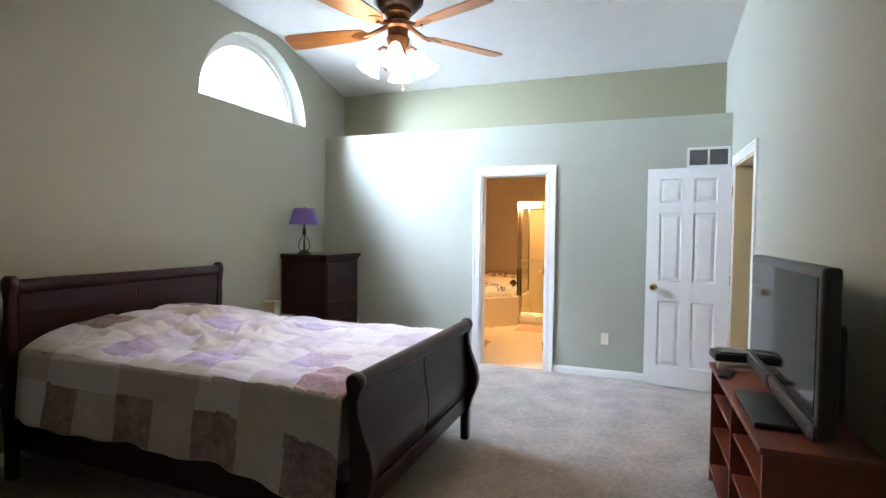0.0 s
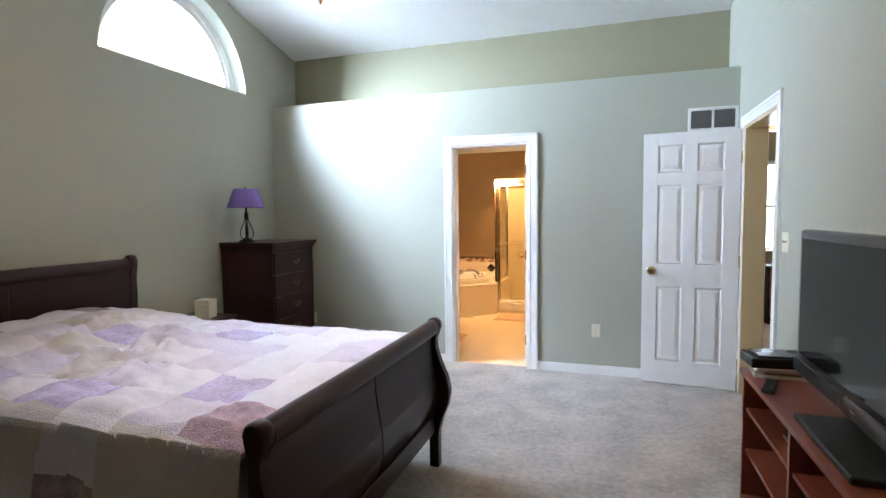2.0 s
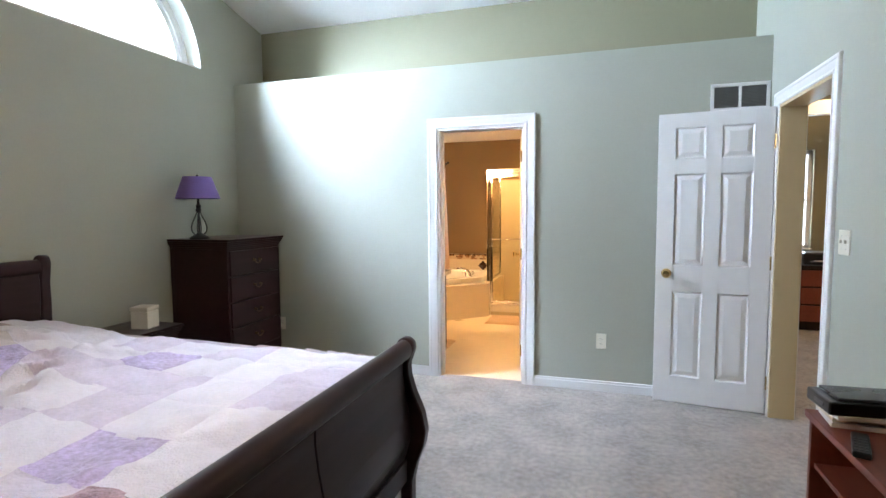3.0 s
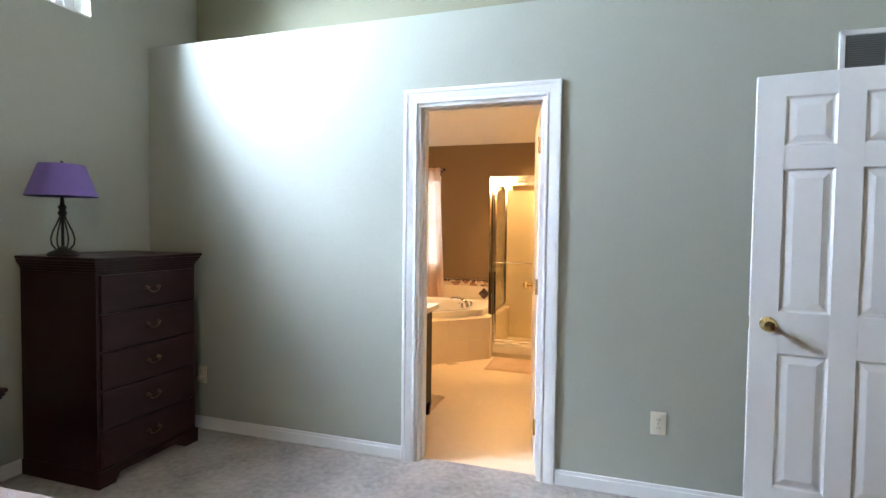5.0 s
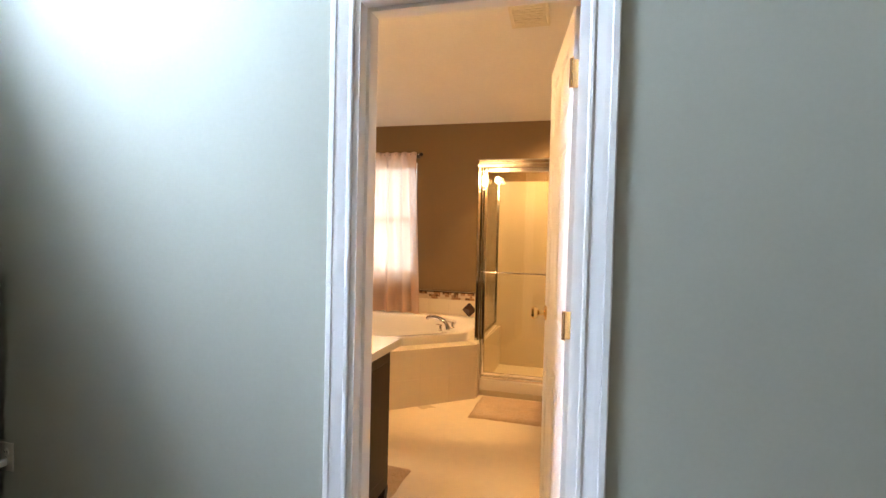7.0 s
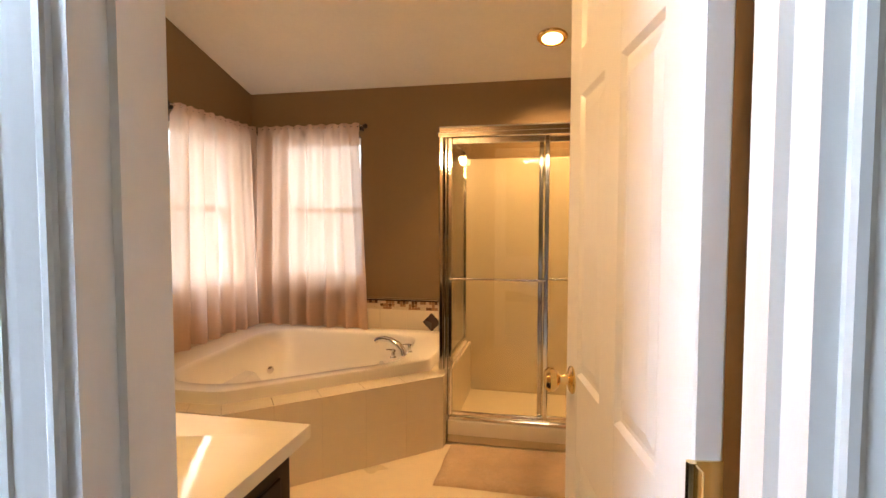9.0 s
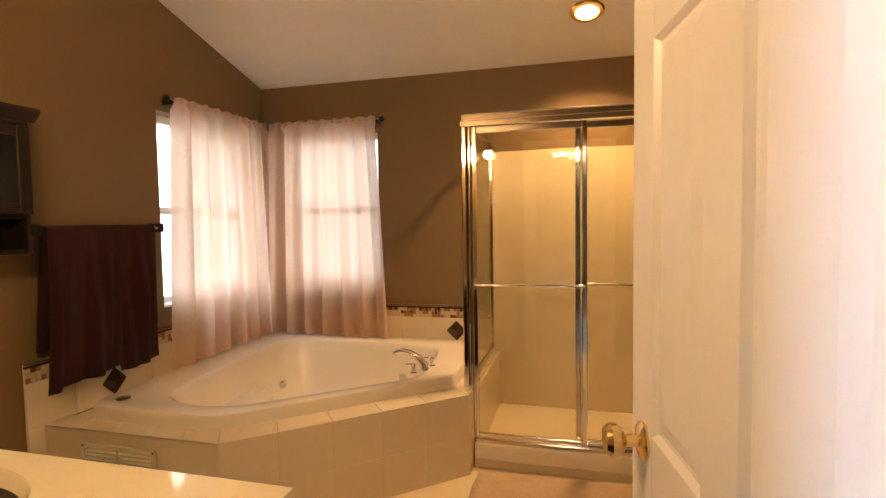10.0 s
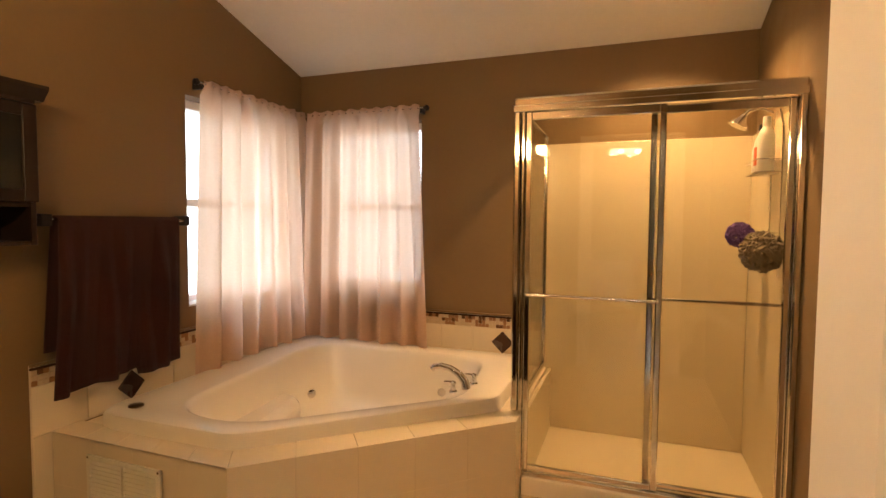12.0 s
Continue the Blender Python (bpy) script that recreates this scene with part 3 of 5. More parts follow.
qb = bmesh.new()
NU, NS = 230, 230
grid = []
for i in range(NU + 1):
    u = i / NU
    total = 2 * (0.38 + 0.14 * u ** 8) + 1.50
    grid.append([qb.verts.new(quilt_point(u, total * j / NS)) for j in range(NS + 1)])
rnd = random.Random(8)
cells = {}
for a in range(12):
    for b in range(14):
        cells[a, b] = rnd.choices((0, 1, 3, 5), (0.40, 0.24, 0.28, 0.08))[0] if (a + b) % 2 else rnd.choices((0, 3, 5), (0.6, 0.25, 0.15))[0]
for a, b, c in ((5, 0, 2), (3, 0, 2), (1, 0, 2), (7, 0, 2), (7, 2, 4), (6, 0, 5), (7, 1, 5), (4, 0, 5), (2, 0, 5), (4, 1, 5), (5, 1, 0), (6, 1, 5), (3, 1, 5), (2, 1, 0), (6, 2, 3), (5, 2, 0), (4, 2, 1), (2, 2, 1), (0, 3, 2), (0, 6, 2), (1, 4, 3), (2, 5, 1), (3, 4, 0), (4, 6, 1), (5, 5, 3), (6, 4, 0), (7, 5, 3)):
    cells[a, b] = c
for i in range(NU):
    for j in range(NS):
        f = qb.faces.new((grid[i][j], grid[i + 1][j], grid[i + 1][j + 1], grid[i][j + 1]))
        f.material_index = cells[patch_at(i / NU, j / NS)[:2]]
quilt = part("quilt", qb, [Q_WHITE, Q_LILAC, Q_MAUVE, Q_PALE, Q_ROSE, Q_SAND], None, smooth=True)
sol = quilt.modifiers.new("thickness", "SOLIDIFY")
sol.thickness, sol.offset = 0.012, 1
for end in (0, 1):
    edge = [quilt_point(i / 60, end * (2 * (0.38 + 0.14 * (i / 60) ** 8) + 1.50)) for i in range(61)]
    part("binding", tube(edge, 0.008, 8), Q_SAND, quilt, "beige sewn hem binding", smooth=True)
tagged(quilt, "white and lilac patchwork quilt, rumpled over the bed", "quilt")


def bail_pull(parent, x, y, z):
    bm = bmesh.new()
    for dy in (-0.035, 0.035):
        lathe([(0.011, 0), (0.010, 0.004), (0.005, 0.006), (0.005, 0.016), (0.007, 0.020), (0, 0.022)], 10, bm=bm, m=Matrix.Translation((x, y + dy, z)) @ pose(0, 0, 0, 0, 90, 0))
    tube([(x + 0.016, y + 0.038 * math.cos(a), z - 0.026 * math.sin(a)) for a in [math.pi * i / 10 for i in range(11)]], 0.0032, 6, bm=bm)
    part("pull", bm, AGED, parent, "aged brass bail pull", smooth=True)


def chest(name, x0, x1, y0, y1, h, drawers, label, category):
    """Case piece with its drawers towards +x."""
    e = thing(name, pose(x0, y0, 0), label, category)
    d, w = x1 - x0, y1 - y0
    part("body", box(0, 0.012, 0.06, d - 0.022, w - 0.012, h - 0.07), CHERRY, e)
    part("plinth", prism([(0.012 - 0.01, 0), (0.10, 0), (0.13, 0.045), (w - 0.13, 0.045), (w - 0.10, 0), (w - 0.002, 0), (w - 0.002, 0.085), (0.002, 0.085)], "x", 0, d - 0.006, bevel=0.003), CHERRY, e)
    bm = bmesh.new()
    for z, o in ((0.070, 0.0), (0.055, 0.006), (0.040, 0.015), (0.026, 0.022)):
        box(0, 0.010 - o, h - z, d - 0.018 + o, w - 0.010 + o, h - z + 0.0155, bevel=0.003, bm=bm, seg=1)
    part("cornice", bm, CHERRY, e)
    part("top", box(0, -0.018, h - 0.0105, d + 0.012, w + 0.018, h + 0.008, 0.005), CHERRY, e)
    z0, z1 = 0.095, h - 0.078
    step = (z1 - z0) / drawers
    for i in range(drawers):
        dr = part("drawer", box(d - 0.024, 0.03, z0 + i * step + 0.006, d - 0.008, w - 0.03, z0 + (i + 1) * step - 0.006, 0.004), CHERRY, e)
        bail_pull(dr, d - 0.008, w / 2, z0 + (i + 0.55) * step)
    return e


chest("chest_of_drawers", -2.98, -2.425, 4.56, 5.225, 1.165, 5, "tall dark cherry chest of five drawers with brass pulls", "chest of drawers")
chest("nightstand", -2.98, -2.56, 3.66, 4.22, 0.60, 2, "dark cherry nightstand with two drawers beside the bed", "nightstand", )
chest("nightstand", -2.98, -2.56, 1.20, 1.76, 0.60, 2, "dark cherry nightstand with two drawers beside the bed", "nightstand")
# small cream box on the nightstand
tb = thing("trinket_box", pose(-2.70, 4.06, 0.608, 0, 0, 12) @ Matrix.Diagonal((1.2, 1.2, 1.35, 1)), "small cream square box with a lid on the nightstand", "box")
part("body", box(-0.05, -0.05, 0, 0.05, 0.05, 0.085, 0.004), IVORY, tb)
part("lid", box(-0.053, -0.053, 0.087, 0.053, 0.053, 0.108, 0.005), IVORY, tb)

# table lamp on the chest
lamp = thing("table_lamp", pose(-2.74, 4.625, 1.173), "dark iron table lamp with a lilac cloth shade", "lamp")
part("base", lathe([(0.070, 0), (0.072, 0.008), (0.062, 0.020), (0.035, 0.032), (0.020, 0.045), (0.008, 0.05)], 24), IRON, lamp, smooth=True)
part("stem", lathe([(0.007, 0.045), (0.007, 0.20), (0.016, 0.21), (0.022, 0.225), (0.014, 0.24), (0.020, 0.255), (0.010, 0.27), (0.008, 0.33), (0.0, 0.335)], 16), IRON, lamp, smooth=True)
for i in range(4):
    a = math.pi / 2 * i + 0.5
    part("scroll_rod", tube([(r * math.cos(a), r * math.sin(a), z) for r, z in ((0.030, 0.03), (0.052, 0.06), (0.056, 0.09), (0.045, 0.13), (0.026, 0.17), (0.012, 0.205), (0.010, 0.225))], 0.004, 6), IRON, lamp, smooth=True)
bm = lathe([(0.160, 0.310), (0.102, 0.475), (0.100, 0.475), (0.158, 0.310), (0.160, 0.310)], 36)
part("shade", bm, LILAC, lamp, "lilac tapered cloth shade", smooth=True)
part("finial", lathe([(0.004, 0.33), (0.004, 0.475), (0.009, 0.480), (0.006, 0.492), (0, 0.496)], 10), IRON, lamp, smooth=True)

# media stand
SX0, SX1, SY0, SY1, SH = 0.925, 1.285, 2.16, 3.42, 0.685
st = thing("media_stand", pose(0, 0, 0), "reddish cherry laminate media stand with open shelves", "tv stand")
part("top", box(SX0 - 0.012, SY0 - 0.012, SH - 0.025, SX1, SY1 + 0.012, SH, 0.003), REDWOOD, st)
for y in (SY0, SY1 - 0.02):
    part("side_panel", box(SX0, y, 0, SX1, y + 0.02, SH - 0.025, 0.002), REDWOOD, st)
YM = (SY0 + SY1) / 2
part("divider", box(SX0 + 0.002, YM - 0.01, 0.10, SX1 - 0.008, YM + 0.01, SH - 0.025), REDWOOD, st)
part("bottom_board", box(SX0, SY0 + 0.02, 0.08, SX1 - 0.008, SY1 - 0.02, 0.10, 0.002), REDWOOD, st)
part("kick_board", box(SX0 + 0.02, SY0 + 0.02, 0, SX0 + 0.036, SY1 - 0.02, 0.08), REDWOOD, st)
part("back_panel", box(SX1 - 0.008, SY0 + 0.02, 0.02, SX1, SY1 - 0.02, SH - 0.025), REDWOOD, st)
for a, b in ((SY0 + 0.02, YM - 0.01), (YM + 0.01, SY1 - 0.02)):
    for z in (0.30, 0.49):
        part("shelf", box(SX0 + 0.012, a, z, SX1 - 0.008, b, z + 0.018, 0.002), REDWOOD, st)

# television
tv = thing("television", pose(1.10, 2.675, SH, 0, 0, -1), "large black flat-screen television with a grey lower bezel", "television")
part("foot", prism([(-0.16, -0.33), (0.07, -0.33), (0.08, -0.28), (0.08, 0.08), (0.07, 0.13), (-0.16, 0.13)], "z", 0, 0.022, bevel=0.005), PLASTIC, tv)
part("neck", box(-0.01, -0.16, 0.02, 0.05, 0.04, 0.14, 0.008), PLASTIC, tv)
part("housing", box(-0.028, -0.585, 0.07, 0.030, 0.585, 0.635, 0.014, seg=3), PLASTIC, tv, smooth=True)
part("back_bulge", box(0.026, -0.48, 0.11, 0.085, 0.48, 0.44, 0.025), PLASTIC, tv, smooth=True)
part("screen", box(-0.0312, -0.545, 0.135, -0.026, 0.545, 0.600), SCREEN, tv, "glossy dark screen")
part("lower_bezel", box(-0.040, -0.580, 0.055, -0.024, 0.580, 0.110, 0.007), GREYPL, tv, "grey lower bezel strip", smooth=True)
part("emblem", box(-0.0412, -0.018, 0.080, -0.0395, 0.018, 0.088), CHROME, tv)
part("power_light", box(-0.0412, -0.525, 0.080, -0.0395, -0.51, 0.088), CHROME, tv)

# set-top box with discs under it
for i, (c, dy, h) in enumerate(((WHITE, 0.0, 0.016), (IVORY, 0.012, 0.014), (WHITE, -0.006, 0.015))):
    z = SH + sum((0.016, 0.014, 0.015)[:i])
    b = thing("disc_case", pose(1.035, 3.335 + dy, z, 0, 0, 4 * i - 5), "thin white disc case stacked on the media stand", "disc case", "stacked disc cases")
    part("cover", box(-0.095, -0.068, 0, 0.095, 0.068, h - 0.0005, 0.002), c, b)
    part("sleeve", box(-0.092, -0.066, 0.003, 0.0955, 0.0685, h - 0.004), REDWOOD if i == 1 else VENTGREY, b)
stb = thing("set_top_box", pose(1.045, 3.332, SH + 0.045, 0, 0, 4), "black set-top box on a stack of cases", "set-top box")
part("case", box(-0.13, -0.068, 0, 0.13, 0.09, 0.042, 0.006), PLASTIC, stb)
part("lid", box(-0.10, -0.055, 0.042, 0.11, 0.08, 0.052, 0.004), GREYPL, stb)
part("button", box(-0.1325, -0.03, 0.015, -0.129, 0.03, 0.027), GREYPL, stb)
rem = thing("remote_control", pose(0.955, 3.13, SH + 0.0005, 0, 0, 70), "black remote control beside the set-top box", "remote control")
part("case", box(-0.085, -0.022, 0, 0.085, 0.022, 0.018, 0.006), PLASTIC, rem)
for i in range(5):
    for j in (-1, 0, 1):
        part("button", box(-0.06 + i * 0.022 - 0.005, j * 0.012 - 0.004, 0.0175, -0.06 + i * 0.022 + 0.005, j * 0.012 + 0.004, 0.0195), GREYPL, rem)
# small silver player on the shelf
pl = thing("media_player", pose(1.05, 2.95, 0.5085, 0, 0, 0), "small silver media player on a shelf", "player")
part("case", box(-0.07, -0.09, 0, 0.09, 0.09, 0.035, 0.006), PLASTIC, pl)
part("front_trim", box(-0.073, -0.085, 0.008, -0.069, 0.085, 0.028, 0.001), CHROME, pl)

# ceiling fan
FX, FY = -0.78, 2.75
fan = thing("ceiling_fan", pose(FX, FY, 0), "copper ceiling fan with maple blades and four lit shades", "ceiling fan")
part("canopy", lathe([(0.075, ZC), (0.075, ZC - 0.02), (0.05, ZC - 0.06), (0.02, ZC - 0.075), (0.02, ZC - 0.08)], 24), BRONZE, fan, smooth=True)
part("downrod", tube([(0, 0, 2.84), (0, 0, ZC - 0.07)], 0.014), BRONZE, fan, smooth=True)
part("motor", lathe([(0.03, 2.86), (0.07, 2.85), (0.135, 2.80), (0.145, 2.75), (0.14, 2.70), (0.10, 2.655), (0.075, 2.65)], 32), DARK_METAL, fan, "dark bronze motor housing", smooth=True)
part("hub", lathe([(0.075, 2.65), (0.078, 2.63), (0.064, 2.615), (0.062, 2.60), (0.074, 2.585), (0.070, 2.56), (0.056, 2.55), (0.056, 2.51), (0.066, 2.50), (0.060, 2.47), (0.045, 2.45), (0.045, 2.42), (0.05, 2.41), (0.03, 2.385), (0.0, 2.38)], 28), BRONZE, fan, smooth=True)
blade_outline = [(0.20, -0.045), (0.28, -0.058), (0.45, -0.068), (0.62, -0.072), (0.652, -0.064), (0.66, -0.04), (0.66, 0.04), (0.652, 0.064), (0.62, 0.072), (0.45, 0.068), (0.28, 0.058), (0.20, 0.045), (0.185, 0.02), (0.185, -0.02)]
for i in range(5):
    turn = pose(0, 0, 2.545, 0, 0, 46 + 72 * i)
    b = part("blade", prism(blade_outline, "z", -0.004, 0.004, bevel=0.0015), FAN_WOOD, fan, "maple veneer blade")
    b.matrix_local = turn @ pose(0, 0, 0.0, 12, 3, 0)
    bm = tube([(0.06, 0, 0.035), (0.11, 0, 0.015), (0.16, 0, -0.004), (0.20, 0, -0.008)], [0.013, 0.012, 0.012, 0.012], 8)
    prism([(0.17, -0.02), (0.20, -0.040), (0.235, -0.030), (0.265, -0.012), (0.275, 0), (0.265, 0.012), (0.235, 0.030), (0.20, 0.040), (0.17, 0.02)], "z", -0.0085, -0.0045, bm=bm)
    ir = part("blade_iron", bm, BRONZE, fan, smooth=True)
    ir.matrix_local = turn @ pose(0, 0, 0.0, 12, 3, 0)
for i in range(4):
    a = math.radians(20 + 90 * i)
    arm = part("shade_arm", tube([(r * math.cos(a), r * math.sin(a), z) for r, z in ((0.04, 2.44), (0.08, 2.455), (0.105, 2.44), (0.115, 2.42))], 0.008, 8), BRONZE, fan, smooth=True)
    m = Matrix.Translation((0.112 * math.cos(a), 0.112 * math.sin(a), 2.425)) @ Matrix.Rotation(a, 4, "Z") @ pose(0, 0, 0, 0, -28, 0)
    seg = 28
    own = bmesh.new()
    rings = []
    for r, z in ((0.024, 0.0), (0.032, -0.02), (0.040, -0.05), (0.046, -0.08), (0.056, -0.105), (0.068, -0.122)):
        rings.append([own.verts.new(((r + (0.006 * math.cos(7 * 2 * math.pi * k / seg) if z < -0.09 else 0)) * math.cos(2 * math.pi * k / seg), (r + (0.006 * math.cos(7 * 2 * math.pi * k / seg) if z < -0.09 else 0)) * math.sin(2 * math.pi * k / seg), z)) for k in range(seg)])
    for p, q in zip(rings, rings[1:]):
        for k in range(seg):
            own.faces.new((p[k], p[(k + 1) % seg], q[(k + 1) % seg], q[k]))
    own.faces.new(rings[0])
    own.transform(m)
    part("shade", own, SHADE_GLOW, fan, "lit frosted tulip glass shade", smooth=True)
    p = m @ Vector((0, 0, -0.14))
    bulb_light("fan_bulb", (FX + p.x, FY + p.y, p.z), 3.6, (1.0, 0.64, 0.34), 0.035)
bm = bmesh.new()
for i in range(16):
    lathe([(0, -0.004), (0.003, -0.002), (0.003, 0.002), (0, 0.004)], 6, bm=bm, m=Matrix.Translation((0.03, 0.015, 2.39 - i * 0.010)))
lathe([(0, -0.012), (0.006, -0.008), (0.006, 0.006), (0, 0.012)], 8, bm=bm, m=Matrix.Translation((0.03, 0.015, 2.222)))
part("pull_chain", bm, BRASS, fan, "beaded brass pull chain")

# outlets, switch, return-air grille


def wall_plate(name, m, label, category, kind):
    """Plate whose face looks along local -y."""
    e = thing(name, m, label, category)
    part("plate", box(-0.036, -0.006, -0.058, 0.036, 0, 0.058, 0.003), IVORY, e)
    if kind == "outlet":
        for z in (-0.02, 0.02):
            s = part("socket", prism([(0.016 * math.cos(2 * math.pi * i / 12), z + 0.0135 * math.sin(2 * math.pi * i / 12)) for i in range(12)], "y", -0.008, -0.0055), IVORY, e)
            for x in (-0.006, 0.006):
                part("slot", box(x - 0.001, -0.0085, z - 0.004, x + 0.001, -0.0078, z + 0.005), PLASTIC, s)
    else:
        part("toggle", box(-0.005, -0.016, -0.004, 0.005, -0.005, 0.012, 0.002), IVORY, e)
    part("screw", lathe([(0.003, 0), (0.003, 0.0012), (0, 0.0014)], 8, m=pose(0, -0.006, 0, 90)), CHROME, e)
    return e


wall_plate("outlet", pose(0.235, YP, 0.385), "ivory duplex outlet low on the sage wall", "outlet", "outlet")
wall_plate("outlet", pose(-2.56, YP, 0.36), "ivory duplex outlet with a plug beside the chest", "outlet", "outlet")
plug = thing("plug", pose(-2.56, YP - 0.0085, 0.34), "ivory plug with its cord in the outlet", "plug")
part("body", box(-0.014, -0.035, -0.012, 0.014, 0, 0.012, 0.005), IVORY, plug)
part("cord", tube([(0, -0.03, 0), (-0.02, -0.05, -0.03), (-0.05, -0.055, -0.10), (-0.07, -0.05, -0.20), (-0.10, -0.04, -0.33)], 0.003, 6), IVORY, plug)
sw = thing("light_switch", pose(XR, 4.20, 1.22, 0, 0, -90), "ivory double light switch beside the entry door", "light switch")
part("plate", box(-0.058, -0.006, -0.058, 0.058, 0, 0.058, 0.003), IVORY, sw)
for x in (-0.023, 0.023):
    part("toggle", box(x - 0.005, -0.016, -0.004, x + 0.005, -0.005, 0.012, 0.002), IVORY, sw)
    for z in (-0.03, 0.03):
        part("screw", lathe([(0.003, 0), (0.003, 0.0012), (0, 0.0014)], 8, m=pose(x, -0.006, z, 90)), CHROME, sw)
gr = thing("air_grille", pose(0.93, YP, 2.045), "white return-air grille above the entry door", "air grille")
bm = bmesh.new()
for x0, z0, x1, z1 in ((0, 0, 0.36, 0.022), (0, 0.163, 0.36, 0.185), (0, 0, 0.022, 0.185), (0.338, 0, 0.36, 0.185), (0.171, 0, 0.189, 0.185)):
    box(x0, -0.012, z0, x1, 0, z1, bevel=0.002, bm=bm, seg=1)
part("frame", bm, WHITE, gr)
part("backing", box(0.015, -0.002, 0.015, 0.345, 0, 0.17), VENTGREY, gr)
for i in range(14):
    for x in (0.022, 0.189):
        s = part("slat", box(0, -0.0045, -0.001, 0.149, 0.0045, 0.001), VENTGREY, gr)
        s.matrix_local = pose(x, -0.006, 0.029 + i * 0.0098, 40)

# study seen through the entry
desk = thing("desk", pose(2.2, 8.05, 0), "dark wooden desk in the study", "desk")
part("top", box(0, 0, 0.70, 1.3, 0.53, 0.735, 0.004), ESPRESSO, desk)
for x in (0.02, 0.86):
    part("pedestal", box(x, 0.03, 0, x + 0.42, 0.52, 0.70, 0.004), ESPRESSO, desk)
    for z in (0.10, 0.30, 0.50):
        part("drawer", box(x + 0.02, 0.018, z, x + 0.40, 0.03, z + 0.18, 0.003), REDWOOD, desk)
part("modesty_panel", box(0.44, 0.45, 0.25, 0.86, 0.47, 0.70), ESPRESSO, desk)
mon = thing("printer", pose(2.62, 8.30, 0.735), "dark printer on the desk", "printer")
part("body", box(-0.2, -0.16, 0, 0.2, 0.16, 0.14, 0.02), PLASTIC, mon)
part("tray", box(-0.14, -0.24, 0.03, 0.14, -0.15, 0.045, 0.004), GREYPL, mon)
part("paper", box(-0.105, -0.235, 0.046, 0.105, -0.155, 0.052), WHITE, mon)

hl = thing("hall_light", pose(2.62, 6.6, 2.70), "round lit ceiling light in the hall", "ceiling light")
part("canopy", lathe([(0.10, 0), (0.10, -0.02), (0.06, -0.03)], 24), BRASS, hl, smooth=True)
part("globe", lathe([(0.06, -0.03), (0.12, -0.06), (0.13, -0.10), (0.09, -0.15), (0, -0.165)], 24), SHADE_GLOW, hl, "lit frosted glass bowl", smooth=True)
bulb_light("hall_bulb", (2.62, 6.6, 2.46), 45, (1.0, 0.66, 0.34), 0.06)

# ---- bathroom ----
# built about the tub, then set back as one against the rear wall
SET_BACK = 0.14
YN, YW = YB - SET_BACK, YP + 0.13 - SET_BACK
before = set(scene.objects)
DECK = [(XL, 6.92), (-2.06, 6.92), (-1.165, 7.735), (-1.165, YN), (XL, YN)]
DZT = 0.43
CEN = Vector((-2.03, 7.86))


def radius_to(poly, ang):
    """Distance from the tub's centre to an outline along an angle."""
    d = Vector((math.cos(ang), math.sin(ang)))
    best = 9.0
    for i, p in enumerate(poly):
        a, b = Vector(p) - CEN, Vector(poly[(i + 1) % len(poly)]) - CEN
        e = b - a
        den = d.x * e.y - d.y * e.x
        if abs(den) < 1e-9:
            continue
        t = (a.x * e.y - a.y * e.x) / den
        k = (a.x * d.y - a.y * d.x) / den
        if t > 0 and -1e-6 <= k <= 1 + 1e-6:
            best = min(best, t)
    return best


NA = 96
ANG = [2 * math.pi * i / NA for i in range(NA)]


def outline(poly, smooth=0):
    r = [radius_to(poly, a) for a in ANG]
    for _ in range(smooth):
        r = [(r[i - 1] + 2 * r[i] + r[(i + 1) % NA]) / 4 for i in range(NA)]
    return r


RIM = outline([(-2.89, 7.02), (-2.15, 7.03), (-1.27, 7.83), (-1.27, 8.66), (-2.94, 8.66)], 1)
LIP = outline([(-2.62, 7.18), (-2.21, 7.14), (-1.44, 7.80), (-1.52, 8.50), (-2.72, 8.52)], 9)

deck = thing("tub_deck", pose(0, 0, 0), "cream tiled corner deck round the bathtub", "tub deck")
own = bmesh.new()
for z0, z1, off in ((0.0, DZT - 0.008, 0.0),):
    inner = [(CEN.x + r * 0.97 * math.cos(a), CEN.y + r * 0.97 * math.sin(a)) for r, a in zip(RIM, ANG)]
    outer_r = outline(DECK)
    outer = [(CEN.x + (r - 0.012) * math.cos(a), CEN.y + (r - 0.012) * math.sin(a)) for r, a in zip(outer_r, ANG)]
    lo = [own.verts.new((x, y, z0)) for x, y in outer]
    hi = [own.verts.new((x, y, z1)) for x, y in outer]
    ih = [own.verts.new((x, y, z1)) for x, y in inner]
    for i in range(NA):
        j = (i + 1) % NA
        own.faces.new((lo[i], lo[j], hi[j], hi[i]))
        own.faces.new((hi[i], hi[j], ih[j], ih[i]))
part("core", own, GROUT, deck)

tub = thing("bathtub", pose(0, 0, 0), "white acrylic corner whirlpool bathtub with moulded seat", "bathtub")
own = bmesh.new()
rings = []
MID = [0.5 * a + 0.5 * b for a, b in zip(RIM, LIP)]


def ring(rs, z, shift=(0, 0), k=1.0, flat=0.0):
    return [own.verts.new((CEN.x + shift[0] + k * r * math.cos(a), CEN.y + shift[1] + k * r * math.sin(a), z)) for r, a in zip(rs, ANG)]


